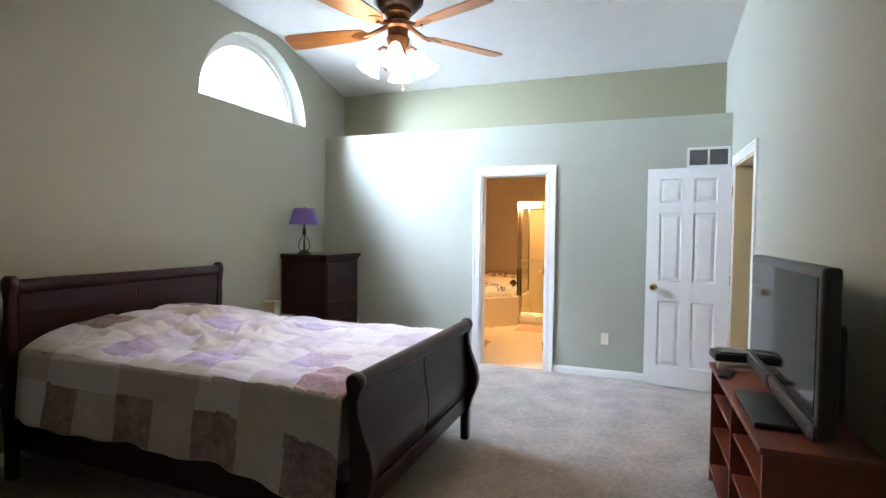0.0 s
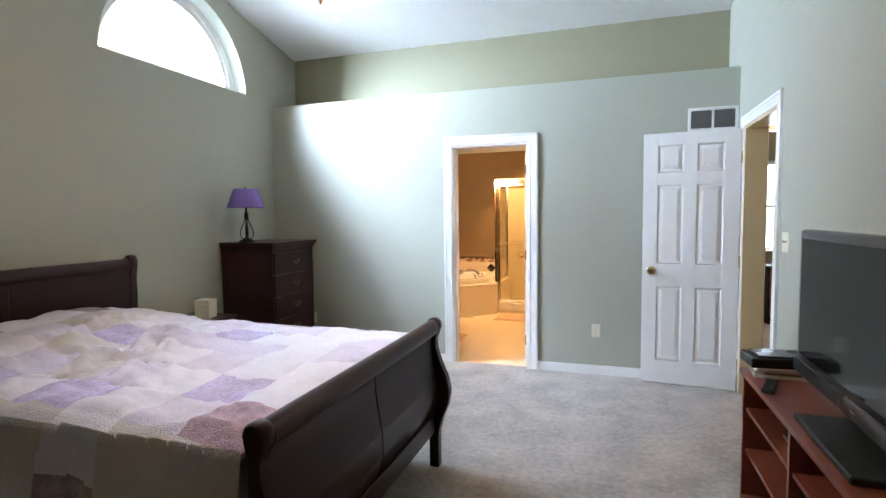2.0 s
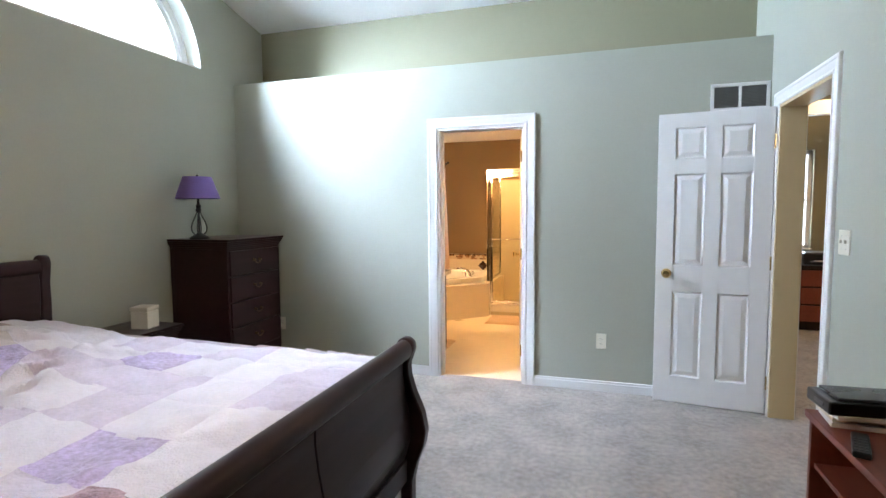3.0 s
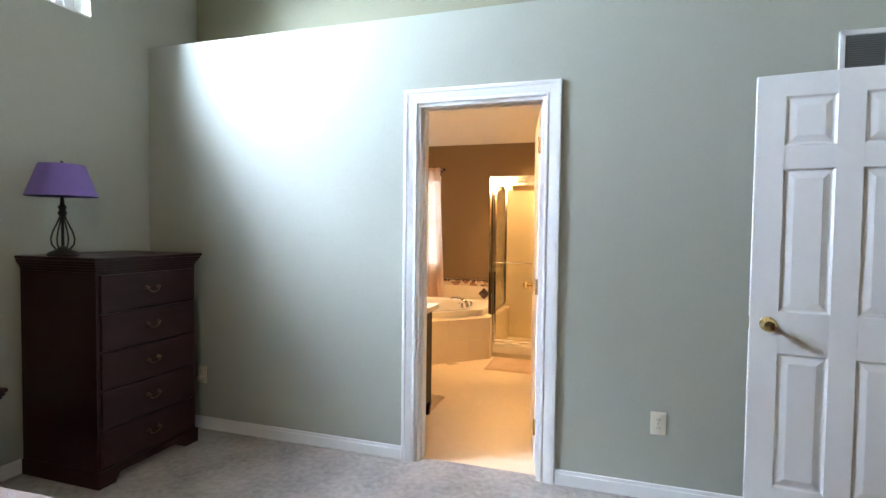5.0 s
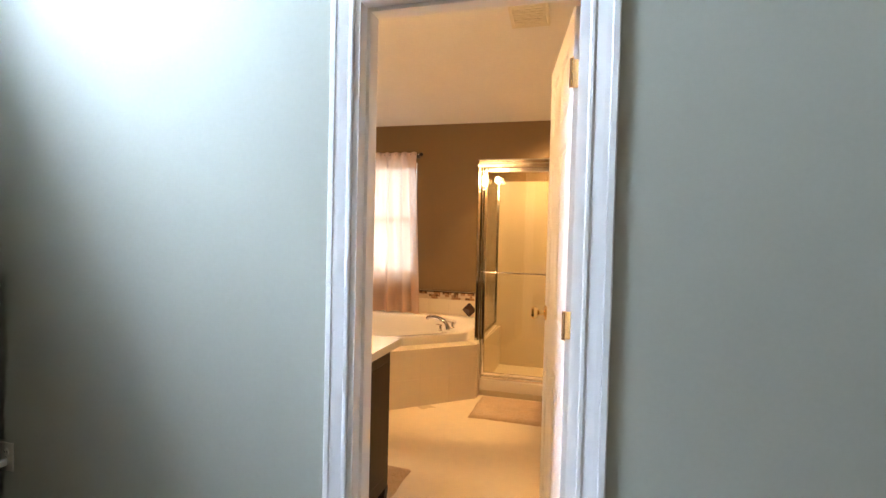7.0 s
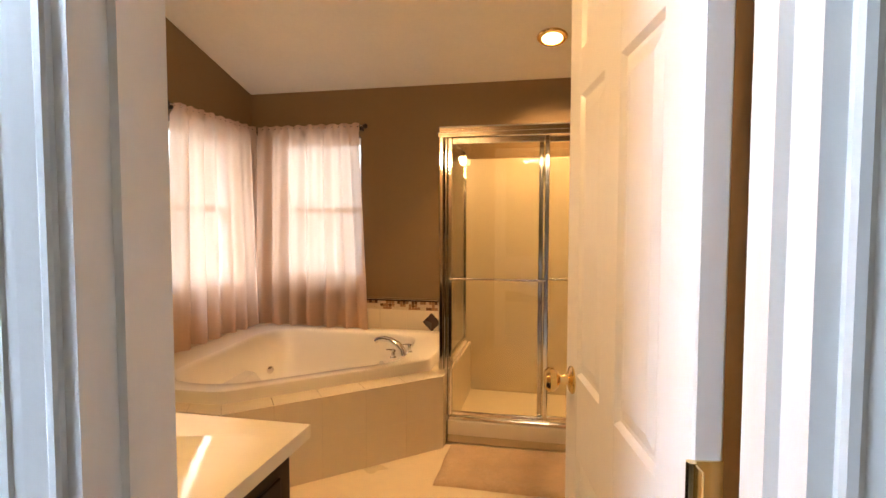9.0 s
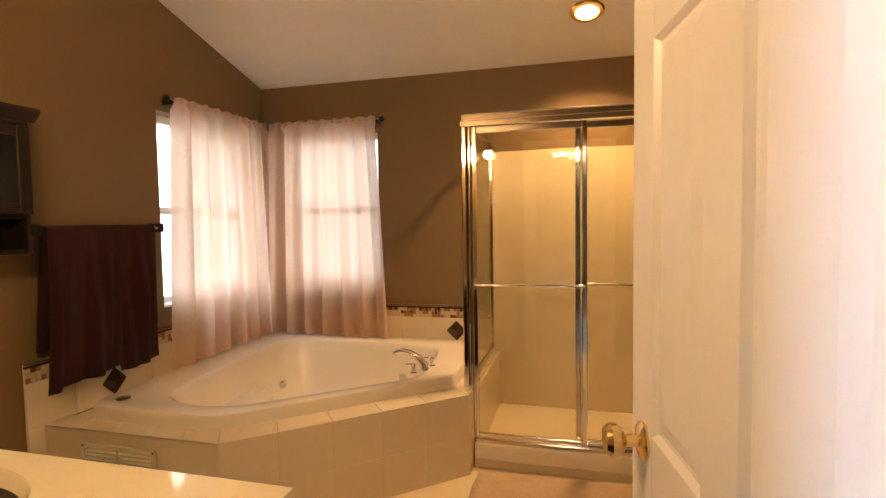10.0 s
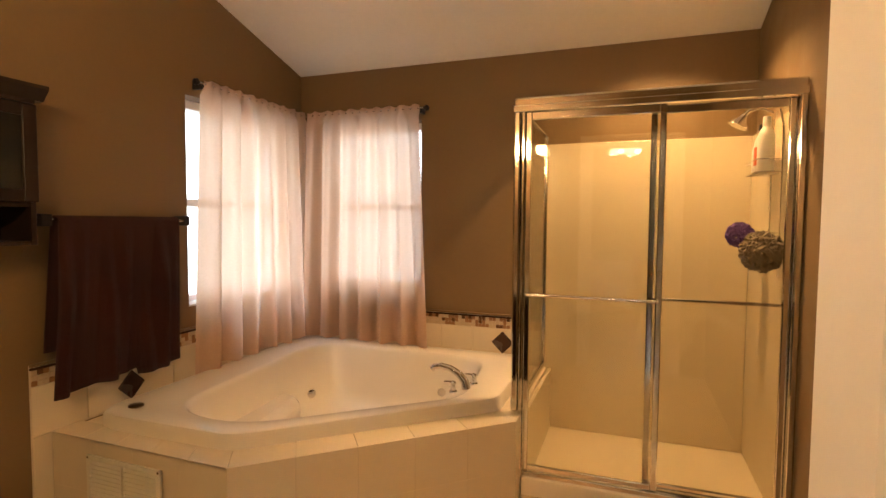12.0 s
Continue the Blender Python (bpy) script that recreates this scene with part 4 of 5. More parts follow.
rings.append(ring(RIM, DZT - 0.006))
rings.append(ring(RIM, DZT + 0.052))
rings.append(ring([r - 0.006 for r in RIM], DZT + 0.064))
rings.append(ring([r - 0.018 for r in RIM], DZT + 0.068))
rings.append(ring(MID, DZT + 0.066))
rings.append(ring([r + 0.015 for r in LIP], DZT + 0.066))
rings.append(ring(LIP, DZT + 0.060))
rings.append(ring([r - 0.012 for r in LIP], DZT + 0.040))
for k, z in ((0.93, 0.36), (0.89, 0.28), (0.85, 0.20), (0.78, 0.13), (0.68, 0.10), (0.4, 0.095), (0.05, 0.092)):
    rings.append(ring(LIP, z, (-0.02 * (1 - k), 0.04 * (1 - k)), k))
for a, b in zip(rings, rings[1:]):
    for i in range(NA):
        own.faces.new((a[i], a[(i + 1) % NA], b[(i + 1) % NA], b[i]))
own.faces.new(rings[-1])
part("shell", own, ACRYLIC, tub, smooth=True)
part("seat_step", prism([(-2.80, 7.05), (-2.20, 7.05), (-2.42, 7.55), (-2.50, 8.02), (-2.80, 8.10)], "z", 0.12, 0.30, bevel=0.05), ACRYLIC, tub, "moulded white seat step", smooth=True)
for x, y, z, rz in ((-2.47, 8.05, 0.30, 60), (-1.75, 8.35, 0.30, 180)):
    part("jet", lathe([(0.026, 0), (0.026, 0.006), (0.014, 0.012), (0.0, 0.012)], 14, m=pose(x, y, z, 90, 0, rz)), CHROME, tub, "chrome whirlpool jet", smooth=True)
part("air_button", lathe([(0.032, 0), (0.032, 0.006), (0.022, 0.009), (0.0, 0.009)], 18, m=pose(-2.77, 7.135, DZT + 0.067)), AGED, tub, "round bronze air button", smooth=True)

fa = thing("tub_faucet", pose(-1.455, 7.90, DZT + 0.066, 0, 0, 45) @ Matrix.Diagonal((0.82, 0.82, 0.82, 1)), "chrome tub faucet with arched spout and two handles", "faucet")
part("spout", tube([(0, 0, 0), (-0.006, 0.01, 0.045), (-0.03, 0.035, 0.085), (-0.07, 0.08, 0.115), (-0.11, 0.12, 0.125), (-0.145, 0.155, 0.115), (-0.155, 0.165, 0.10)], [0.028, 0.026, 0.023, 0.020, 0.019, 0.019, 0.018], 14), CHROME, fa, smooth=True)
for x, y in ((-0.10, -0.02), (0.085, 0.06)):
    h = part("handle", lathe([(0.026, 0), (0.026, 0.008), (0.016, 0.014), (0.015, 0.045), (0.020, 0.05), (0.020, 0.06), (0.010, 0.068), (0, 0.07)], 16, m=pose(x, y, 0)), CHROME, fa, smooth=True)
    part("lever", tube([(x, y, 0.06), (x - 0.03, y + 0.005, 0.066), (x - 0.055, y + 0.01, 0.068)], [0.007, 0.006, 0.005], 8), CHROME, h, smooth=True)

# access grille in the tub's front
ag = thing("access_grille", pose(-2.76, 6.906, 0.12), "cream louvred access grille in the tub front", "grille")
bm = bmesh.new()
for x0, z0, x1, z1 in ((0, 0, 0.40, 0.022), (0, 0.238, 0.40, 0.26), (0, 0, 0.02, 0.26), (0.38, 0, 0.40, 0.26), (0.194, 0, 0.206, 0.26)):
    box(x0, -0.010, z0, x1, 0, z1, bevel=0.002, bm=bm, seg=1)
part("frame", bm, IVORY, ag)
for x in (0.02, 0.206):
    for i in range(12):
        s = part("slat", box(0, -0.007, -0.0012, 0.174, 0.007, 0.0012), IVORY, ag)
        s.matrix_local = pose(x, -0.006, 0.032 + i * 0.0178, 35)
for x in (0.01, 0.39):
    part("screw", lathe([(0.005, 0), (0.004, 0.002), (0, 0.002)], 8, m=pose(x, -0.010, 0.249, 90)), AGED, ag)

# shower
sh = thing("shower_stall", pose(0, 0, 0), "chrome framed shower with clear sliding glass doors", "shower")
SX, SE, SF = -1.195, XBR, 7.86
part("base", box(SX + 0.035, SF - 0.03, 0, SE, YN, 0.045, 0.004), SURROUND, sh)
part("curb", box(SX + 0.035, SF - 0.04, 0.045, SE, SF + 0.06, 0.135, 0.012), ACRYLIC, sh, smooth=True)
part("rear_panel", box(SX + 0.005, YN - 0.02, 0.045, SE - 0.021, YN, 1.815, 0.004), SURROUND, sh)
part("side_panel", box(SE - 0.02, SF + 0.05, 0.045, SE, YN, 1.815, 0.004), SURROUND, sh)
part("inner_deck_wall", box(SX + 0.031, SF + 0.06, 0.045, SX + 0.05, YN - 0.021, DZT - 0.01), SURROUND, sh)


def bar(x0, y0, z0, x1, y1, z1, b=0.006):
    return box(x0, y0, z0, x1, y1, z1, b)


part("header", bar(SX - 0.02, SF - 0.03, 1.845, SE - 0.002, SF + 0.03, 1.905, 0.01), CHROME, sh)
part("header_lip", bar(SX - 0.022, SF - 0.038, 1.838, SE - 0.002, SF - 0.030, 1.868, 0.003), CHROME, sh)
part("sill_track", bar(SX + 0.035, SF - 0.03, 0.135, SE - 0.002, SF + 0.03, 0.16, 0.005), CHROME, sh)
for x0, x1 in ((SX - 0.02, SX + 0.012), (SX + 0.014, SX + 0.036)):
    part("corner_post", bar(x0, SF - 0.028, DZT + 0.008 if x0 < SX else 0.16, x1, SF + 0.028, 1.845, 0.008), CHROME, sh)
part("wall_post", bar(SE - 0.03, SF - 0.028, 0.16, SE - 0.002, SF + 0.028, 1.845, 0.006), CHROME, sh)
# fixed side light on the deck
part("return_header", bar(SX - 0.018, SF + 0.03, 1.855, SX + 0.018, YN - 0.021, 1.90), CHROME, sh)
part("return_sill", bar(SX - 0.014, SF + 0.028, DZT + 0.009, SX + 0.014, YN - 0.021, DZT + 0.032), CHROME, sh)
part("return_post", bar(SX - 0.014, YN - 0.045, DZT + 0.032, SX + 0.014, YN - 0.021, 1.855), CHROME, sh)
g = part("return_glass", box(SX - 0.003, SF + 0.028, DZT + 0.032, SX + 0.003, YN - 0.045, 1.855), SHOWER_GLASS, sh)
g.visible_shadow = False


def sliding_door(name, x0, x1, y, bar_y, parent):
    d = part("sliding_door", bar(x0, y - 0.010, 0.165, x0 + 0.026, y + 0.010, 1.838, 0.004), CHROME, parent)
    part("stile", bar(x1 - 0.026, y - 0.010, 0.165, x1, y + 0.010, 1.838, 0.004), CHROME, d)
    part("top_rail", bar(x0 + 0.026, y - 0.009, 1.80, x1 - 0.026, y + 0.009, 1.838, 0.004), CHROME, d)
    part("bottom_rail", bar(x0 + 0.026, y - 0.009, 0.165, x1 - 0.026, y + 0.009, 0.190, 0.004), CHROME, d)
    p = part("pane", box(x0 + 0.026, y - 0.003, 0.190, x1 - 0.026, y + 0.003, 1.80), SHOWER_GLASS, d)
    p.visible_shadow = False
    part("towel_rail", tube([(x0 + 0.015, bar_y, 1.0), (x1 - 0.015, bar_y, 1.0)], 0.008, 10), CHROME, d, smooth=True)


sliding_door("front", SX + 0.037, -0.565, SF - 0.014, SF - 0.045, sh)
sliding_door("rear", -0.625, SE - 0.031, SF + 0.014, SF + 0.045, sh)

hd = part("shower_arm", tube([(SE - 0.02, 8.28, 1.86), (SE - 0.07, 8.28, 1.88), (SE - 0.12, 8.28, 1.87), (SE - 0.15, 8.28, 1.84)], 0.010, 10), CHROME, sh, smooth=True)
part("spray_head", lathe([(0.014, 0.03), (0.02, 0.01), (0.042, -0.02), (0.045, -0.03), (0.0, -0.032)], 18, m=pose(SE - 0.155, 8.28, 1.825, 0, 30, 0)), CHROME, hd, "chrome shower head", smooth=True)
cd = thing("shower_caddy", pose(SE - 0.022, 8.16, 1.10), "chrome wire shower caddy on the shower wall", "shower caddy")
bm = bmesh.new()
for y in (-0.09, 0.09):
    tube([(-0.006, y, 0.0), (-0.006, y, 0.66), (-0.006, y * 0.3, 0.74)], 0.003, 6, bm=bm)
part("upright", bm, CHROME, cd)
for z in (0.14, 0.46):
    for dz in (0.0, 0.055):
        part("hoop", tube([(-0.006, -0.12, z + dz), (-0.11, -0.12, z + dz), (-0.11, 0.12, z + dz), (-0.006, 0.12, z + dz), (-0.006, -0.12, z + dz)], 0.0028, 6), CHROME, cd)
    for i in range(7):
        part("wire", tube([(-0.008, -0.105 + i * 0.035, z), (-0.11, -0.105 + i * 0.035, z)], 0.002, 5), CHROME, cd)
BOTTLE = mat("white_bottle_plastic", (0.70, 0.68, 0.64), 0.3, vary=0.03, bump=0.0)
ORANGE = mat("orange_label", (0.55, 0.10, 0.03), 0.4, vary=0.05, bump=0.0)
DARKCAP = mat("dark_cap", (0.03, 0.03, 0.035), 0.35, vary=0.05, bump=0.0)
for y, r, h, cap, lab in ((8.10, 0.034, 0.21, BOTTLE, False), (8.18, 0.030, 0.19, DARKCAP, True), (8.24, 0.027, 0.15, BOTTLE, False)):
    b = thing("bottle", pose(SE - 0.085, y, 1.565), "white plastic shampoo bottle in the caddy", "bottle", "bottles in the caddy")
    part("body", lathe([(r * 0.9, 0), (r, 0.008), (r, h * 0.72), (r * 0.8, h * 0.85), (r * 0.45, h * 0.92), (r * 0.42, h * 0.95)], 18), BOTTLE, b, smooth=True)
    part("cap", lathe([(r * 0.5, h * 0.95), (r * 0.5, h * 1.12), (r * 0.4, h * 1.15), (0, h * 1.15)], 14), cap, b, smooth=True)
    if lab:
        part("label", lathe([(r + 0.0006, h * 0.18), (r + 0.0006, h * 0.62)], 18), ORANGE, b, "orange paper label")


def puff(name, loc, r, material, label):
    bm = bmesh.new()
    rr = random.Random(int(r * 1000))
    for _ in range(46):
        d = Vector((rr.gauss(0, 1), rr.gauss(0, 1), rr.gauss(0, 1))).normalized()
        s = d.orthogonal().normalized()
        q = d.cross(s)
        pts = [d * r * 0.25 + (s * math.cos(a) + q * math.sin(a)) * r * 0.4 + d * r * (0.6 + 0.12 * math.sin(3 * a)) for a in [2 * math.pi * k / 9 for k in range(10)]]
        tube([Vector(loc) * 0 + p for p in pts], r * 0.09, 4, bm=bm)
    ob = part(name, bm, material, None, smooth=True)
    ob.location = loc
    tagged(ob, label, "bath puff")


puff("bath_puff", (SE - 0.14, 8.29, 1.28), 0.060, mat("purple_mesh", (0.09, 0.035, 0.20), 0.8), "purple nylon mesh bath puff hanging from the caddy")
puff("bath_puff", (SE - 0.108, 7.99, 1.215), 0.084, mat("grey_mesh", (0.16, 0.13, 0.09), 0.8), "grey nylon mesh bath puff hanging from the caddy")

# curtains on rods


def curtain(name, m, w, label, seed):
    """Pleated half-length curtain hung along local x, facing local -y."""
    rod = thing("curtain_rod", m, "dark curtain rod with ball finials", "curtain rod")
    part("pole", tube([(-0.02, 0, 0), (w + 0.03, 0, 0)], 0.008, 10), CHROME, rod, smooth=True)
    part("finial", lathe([(0.009, 0), (0.014, 0.006), (0.020, 0.02), (0.014, 0.034), (0, 0.04)], 14, m=pose(-0.02, 0, 0, 0, -90, 0)), IRON, rod, "dark ball finial", smooth=True)
    part("bracket", box(-0.008, -0.006, -0.03, 0.008, 0.062, 0.008, 0.002), IRON, rod)
    rr = random.Random(seed)
    ph = [rr.uniform(0, 6.28) for _ in range(4)]
    own = bmesh.new()
    NX, NZ = 120, 40
    rows = []
    for j in range(NZ + 1):
        v = j / NZ
        z = 0.022 - v * 1.60
        row = []
        for i in range(NX + 1):
            u = i / NX
            amp = 0.023 + 0.016 * v
            x = 0.005 + (w - 0.01) * u - 0.055 * v * (0.5 - u) * 0.6 * 2 - (0.05 * v if u < 0.1 else 0.05 * v * max(0, 1 - (u - 0.1) / 0.4))
            y = -0.014 + amp * math.sin(2 * math.pi * 6.5 * u + ph[0] + 0.5 * math.sin(6 * u + ph[1])) + 0.5 * amp * math.sin(2 * math.pi * 12 * u + ph[2]) * (1 - 0.5 * v) - 0.025 * v
            if v < 0.05:
                y = -0.012 + 0.006 * math.sin(2 * math.pi * 16 * u) 
            zz = z + (0.006 * math.sin(2 * math.pi * 9 * u + ph[3]) if v == 0 or v == 1 else 0) - 0.03 * v * max(0, 1 - u * 5)
            row.append(own.verts.new((x, y, zz)))
        rows.append(row)
    for a, b in zip(rows, rows[1:]):
        for i in range(NX):
            own.faces.new((a[i], a[i + 1], b[i + 1], b[i]))
    c = part("curtain", own, SHEER, None, smooth=True)
    c.matrix_world = m
    tagged(c, label, "curtain")


curtain("side", pose(-2.935, 7.715, 2.085, 0, 0, 90) @ Matrix.Diagonal((1, 1, 1, 1)), 0.95, "sheer pink half-length curtain over the side window", 3)
mm = pose(-2.02, 8.655, 2.085, 0, 0, 180)
curtain("rear", mm @ Matrix.Diagonal((1, -1, 1, 1)), 0.88, "sheer pink half-length curtain over the rear window", 5)

# wall cabinet
wc = thing("wall_cabinet", pose(XL, 6.235, 1.235) @ Matrix.Diagonal((1, 1, 0.9, 1)), "dark wooden wall cabinet with glass doors and open cubby", "cabinet")
part("crown", prism([(0, 0.60), (0.20, 0.60), (0.235, 0.645), (0.235, 0.66), (0, 0.66)], "y", -0.03, 0.57), ESPRESSO, wc)
part("top_board", box(0, 0, 0.585, 0.20, 0.54, 0.60), ESPRESSO, wc)
for y in (0, 0.52):
    part("side_board", box(0, y, 0, 0.19, y + 0.02, 0.585, 0.002), ESPRESSO, wc)
part("back_board", box(0, 0.02, 0, 0.01, 0.52, 0.585), ESPRESSO, wc)
for z in (0.0, 0.16):
    part("shelf", box(0.01, 0.02, z, 0.185, 0.52, z + 0.018), ESPRESSO, wc)
for y0, y1 in ((0.0, 0.268), (0.272, 0.54)):
    bm = bmesh.new()
    for a, b, c, d in ((y0, 0.18, y0 + 0.05, 0.58), (y1 - 0.05, 0.18, y1, 0.58), (y0 + 0.05, 0.18, y1 - 0.05, 0.23), (y0 + 0.05, 0.53, y1 - 0.05, 0.58)):
        box(0.19, a, b, 0.21, c, d, bevel=0.003, bm=bm, seg=1)
    dr = part("door", bm, ESPRESSO, wc)
    part("pane", box(0.197, y0 + 0.05, 0.23, 0.201, y1 - 0.05, 0.53), SCREEN, dr)
    part("knob", lathe([(0.006, 0), (0.005, 0.01), (0.011, 0.018), (0, 0.024)], 12, m=pose(0.21, (y0 + 0.035) if y0 > 0.1 else (y1 - 0.035), 0.33, 0, 90, 0)), CHROME, dr, smooth=True)

# towel rail and towel
tr = thing("towel_rail", pose(-2.935, 6.885, 1.33), "dark metal towel rail on the brown wall", "towel rail")
part("rod", tube([(0, 0, 0), (0, 0.72, 0)], 0.008, 10), CHROME, tr, smooth=True)
for y in (0.0, 0.70):
    part("bracket", box(-0.065, y - 0.022, -0.026, 0.010, y + 0.022, 0.026, 0.006), IRON, tr)
own = bmesh.new()
rows = []
NX, NZ = 70, 60
for j in range(NZ + 1):
    v = j / NZ
    row = []
    for i in range(NX + 1):
        u = i / NX
        if v < 0.45:
            side, d = -1, (0.45 - v) / 0.45 * 0.55
        elif v < 0.5:
            side, d = (v - 0.475) / 0.025, 0
        else:
            side, d = 1, (v - 0.5) / 0.5 * (0.71 - 0.05 * (u - 0.5) + (0.035 if 0.62 < u else 0.0))
        fold = 0.030 * math.sin(2 * math.pi * 2.6 * u + 2.2 * d) + 0.016 * math.sin(2 * math.pi * 6.5 * u + 1.0 - 3 * d)
        x = 0.020 * side + (max(0, fold + 0.014) * min(1, d * 3) if side > 0 else 0)
        y = 0.035 + 0.60 * u + 0.03 * d * (u - 0.5) * 2 - 0.05 * d
        z = (0.012 if abs(side) < 0.9 else 0.0) - d
        row.append(own.verts.new((x, y, z)))
    rows.append(row)
for a, b in zip(rows, rows[1:]):
    for i in range(NX):
        own.faces.new((a[i], a[i + 1], b[i + 1], b[i]))
tw = part("towel", own, TOWEL, None, smooth=True)
tw.location = (-2.935, 6.885, 1.33)
ms = tw.modifiers.new("thickness", "SOLIDIFY")
ms.thickness = 0.008
tagged(tw, "dark burgundy terry bath towel folded over the rail", "towel")

# vanity with counter
va = thing("vanity", pose(0, 0, 0), "dark espresso bathroom vanity cabinet", "vanity")
part("body", box(XL, YW, 0.10, -1.215, 6.015, 0.765, 0.003), ESPRESSO, va)
part("toe_kick", box(XL, YW, 0, -1.235, 5.95, 0.10), ESPRESSO, va)
part("corner_foot", prism([(-1.26, 0), (-1.225, 0), (-1.213, 0.10), (-1.27, 0.10)], "y", 5.98, 6.018), ESPRESSO, va)
part("end_panel", box(-1.217, YP + 0.19, 0.17, -1.208, 5.96, 0.70, 0.004), ESPRESSO, va)
for i in range(4):
    x1 = -1.24 - i * 0.43
    dr = part("door", box(x1 - 0.41, 6.013, 0.13, x1, 6.030, 0.74, 0.004), ESPRESSO, va)
    part("knob", lathe([(0.006, 0), (0.005, 0.01), (0.012, 0.018), (0, 0.025)], 12, m=pose(x1 - (0.37 if i % 2 else 0.04), 6.03, 0.62, -90)), CHROME, dr, smooth=True)
ct = thing("countertop", pose(0, 0, 0), "cream cultured marble vanity top with moulded sinks", "countertop")
CZ = 0.80
own = bmesh.new()
sx, sy = -1.89, 5.81
X0, X1, YA, YZ = XL, -1.175, YW + 0.001, 6.055
angs = [2 * math.pi * i / 48 for i in range(48)]


def edge_pt(a):
    dx, dy = math.cos(a), math.sin(a)
    t = min(((X1 - sx) / dx if dx > 1e-9 else (-2.18 - sx) / dx if dx < -1e-9 else 9), ((YZ - sy) / dy if dy > 1e-9 else (YA - sy) / dy if dy < -1e-9 else 9))
    return sx + t * dx, sy + t * dy


for c in (math.atan2(YZ - sy, X1 - sx), math.atan2(YA - sy, X1 - sx) + 2 * math.pi, math.atan2(YZ - sy, -2.18 - sx), math.atan2(YA - sy, -2.18 - sx) + 2 * math.pi):
    k = min(range(48), key=lambda i: abs(angs[i] - c))
    angs[k] = c
rs = [[own.verts.new((*edge_pt(a), CZ - 0.035)) for a in angs], [own.verts.new((*edge_pt(a), CZ)) for a in angs]]
for k, z in ((1.0, CZ), (0.97, CZ - 0.006), (0.90, CZ - 0.05), (0.75, CZ - 0.10), (0.45, CZ - 0.125), (0.06, CZ - 0.13)):
    rs.append([own.verts.new((sx + 0.25 * k * math.cos(a), sy + 0.17 * k * math.sin(a), z)) for a in angs])
for a, b in zip(rs, rs[1:]):
    for i in range(48):
        own.faces.new((a[i], a[(i + 1) % 48], b[(i + 1) % 48], b[i]))
own.faces.new(rs[-1])
part("basin_top", own, COUNTER, ct, smooth=True)
part("side_slab", box(X0, YA, CZ - 0.035, -2.18, YZ, CZ, 0.002), COUNTER, ct)
part("drain", lathe([(0.02, 0), (0.018, 0.003), (0, 0.003)], 14, m=pose(sx, sy, CZ - 0.129)), CHROME, ct, smooth=True)
vf = thing("basin_faucet", pose(sx, 5.60, CZ), "chrome basin faucet on the vanity top", "faucet")
part("spout", tube([(0, 0, 0), (0, 0, 0.05), (0, 0.03, 0.085), (0, 0.08, 0.095), (0, 0.12, 0.075)], [0.02, 0.016, 0.013, 0.012, 0.011], 12), CHROME, vf, smooth=True)
for x in (-0.10, 0.10):
    part("handle", lathe([(0.022, 0), (0.02, 0.02), (0.012, 0.03), (0.018, 0.05), (0, 0.06)], 14, m=pose(x, 0, 0)), CHROME, vf, smooth=True)

# light bar over the vanity
lb = thing("vanity_light", pose(0, YW, 1.985), "chrome vanity light bar with round lit bulbs", "wall light")
part("bar", box(-1.88, 0, -0.05, -1.34, 0.035, 0.05, 0.006), CHROME, lb)
for i in range(3):
    x = -1.46 - 0.18 * i
    part("socket", lathe([(0.025, 0), (0.022, 0.03), (0.018, 0.035)], 14, m=pose(x, 0.035, 0, -90)), CHROME, lb, smooth=True)
    part("bulb", lathe([(0.0, -0.046)] + [(0.046 * math.sin(math.pi * k / 12), -0.046 * math.cos(math.pi * k / 12)) for k in range(1, 12)] + [(0.0, 0.046)], 18, m=pose(x, 0.11, 0)), BULB_GLOW, lb, "round lit bulb", smooth=True)
    bulb_light("vanity_bulb", (x, YW + 0.175, 1.985), 30, WARM, 0.045)

# recessed ceiling light and exhaust grille
tilt = -math.degrees(math.atan(0.275))
dl = thing("downlight", pose(-0.56, 8.24, bath_z(8.24 + SET_BACK), tilt), "recessed round ceiling light with brass trim, lit", "ceiling light")
part("trim_ring", lathe([(0.062, -0.001), (0.066, -0.014), (0.090, -0.012), (0.098, -0.004), (0.098, 0.0)], 32), BRASS, dl, "brass trim ring", smooth=True)
part("lens", lathe([(0.064, -0.004), (0.05, -0.018), (0.02, -0.024), (0, -0.025)], 24), DOWN_GLOW, dl, "lit frosted lens", smooth=True)
dn = bpy.data.lights.new("downlight_bulb", "SPOT")
dn.energy, dn.color, dn.spot_size, dn.spot_blend, dn.shadow_soft_size = 285, WARM, radians(125), 0.7, 0.06
dno = new("downlight_bulb", dn)
dno.matrix_world = pose(-0.56, 8.235, bath_z(8.24 + SET_BACK) - 0.035)
ev = thing("exhaust_grille", pose(-0.77, 7.26, bath_z(7.26 + SET_BACK), tilt), "cream exhaust fan grille in the bathroom ceiling", "ceiling vent")
bm = bmesh.new()
for x0, y0, x1, y1 in ((-0.13, -0.13, 0.13, -0.11), (-0.13, 0.11, 0.13, 0.13), (-0.13, -0.11, -0.11, 0.11), (0.11, -0.11, 0.13, 0.11)):
    box(x0, y0, -0.018, x1, y1, 0, bm=bm)
part("frame", bm, IVORY, ev)
for i in range(9):
    part("slat", box(-0.11, -0.10 + i * 0.0245, -0.014, 0.11, -0.088 + i * 0.0245, -0.004), IVORY, ev)


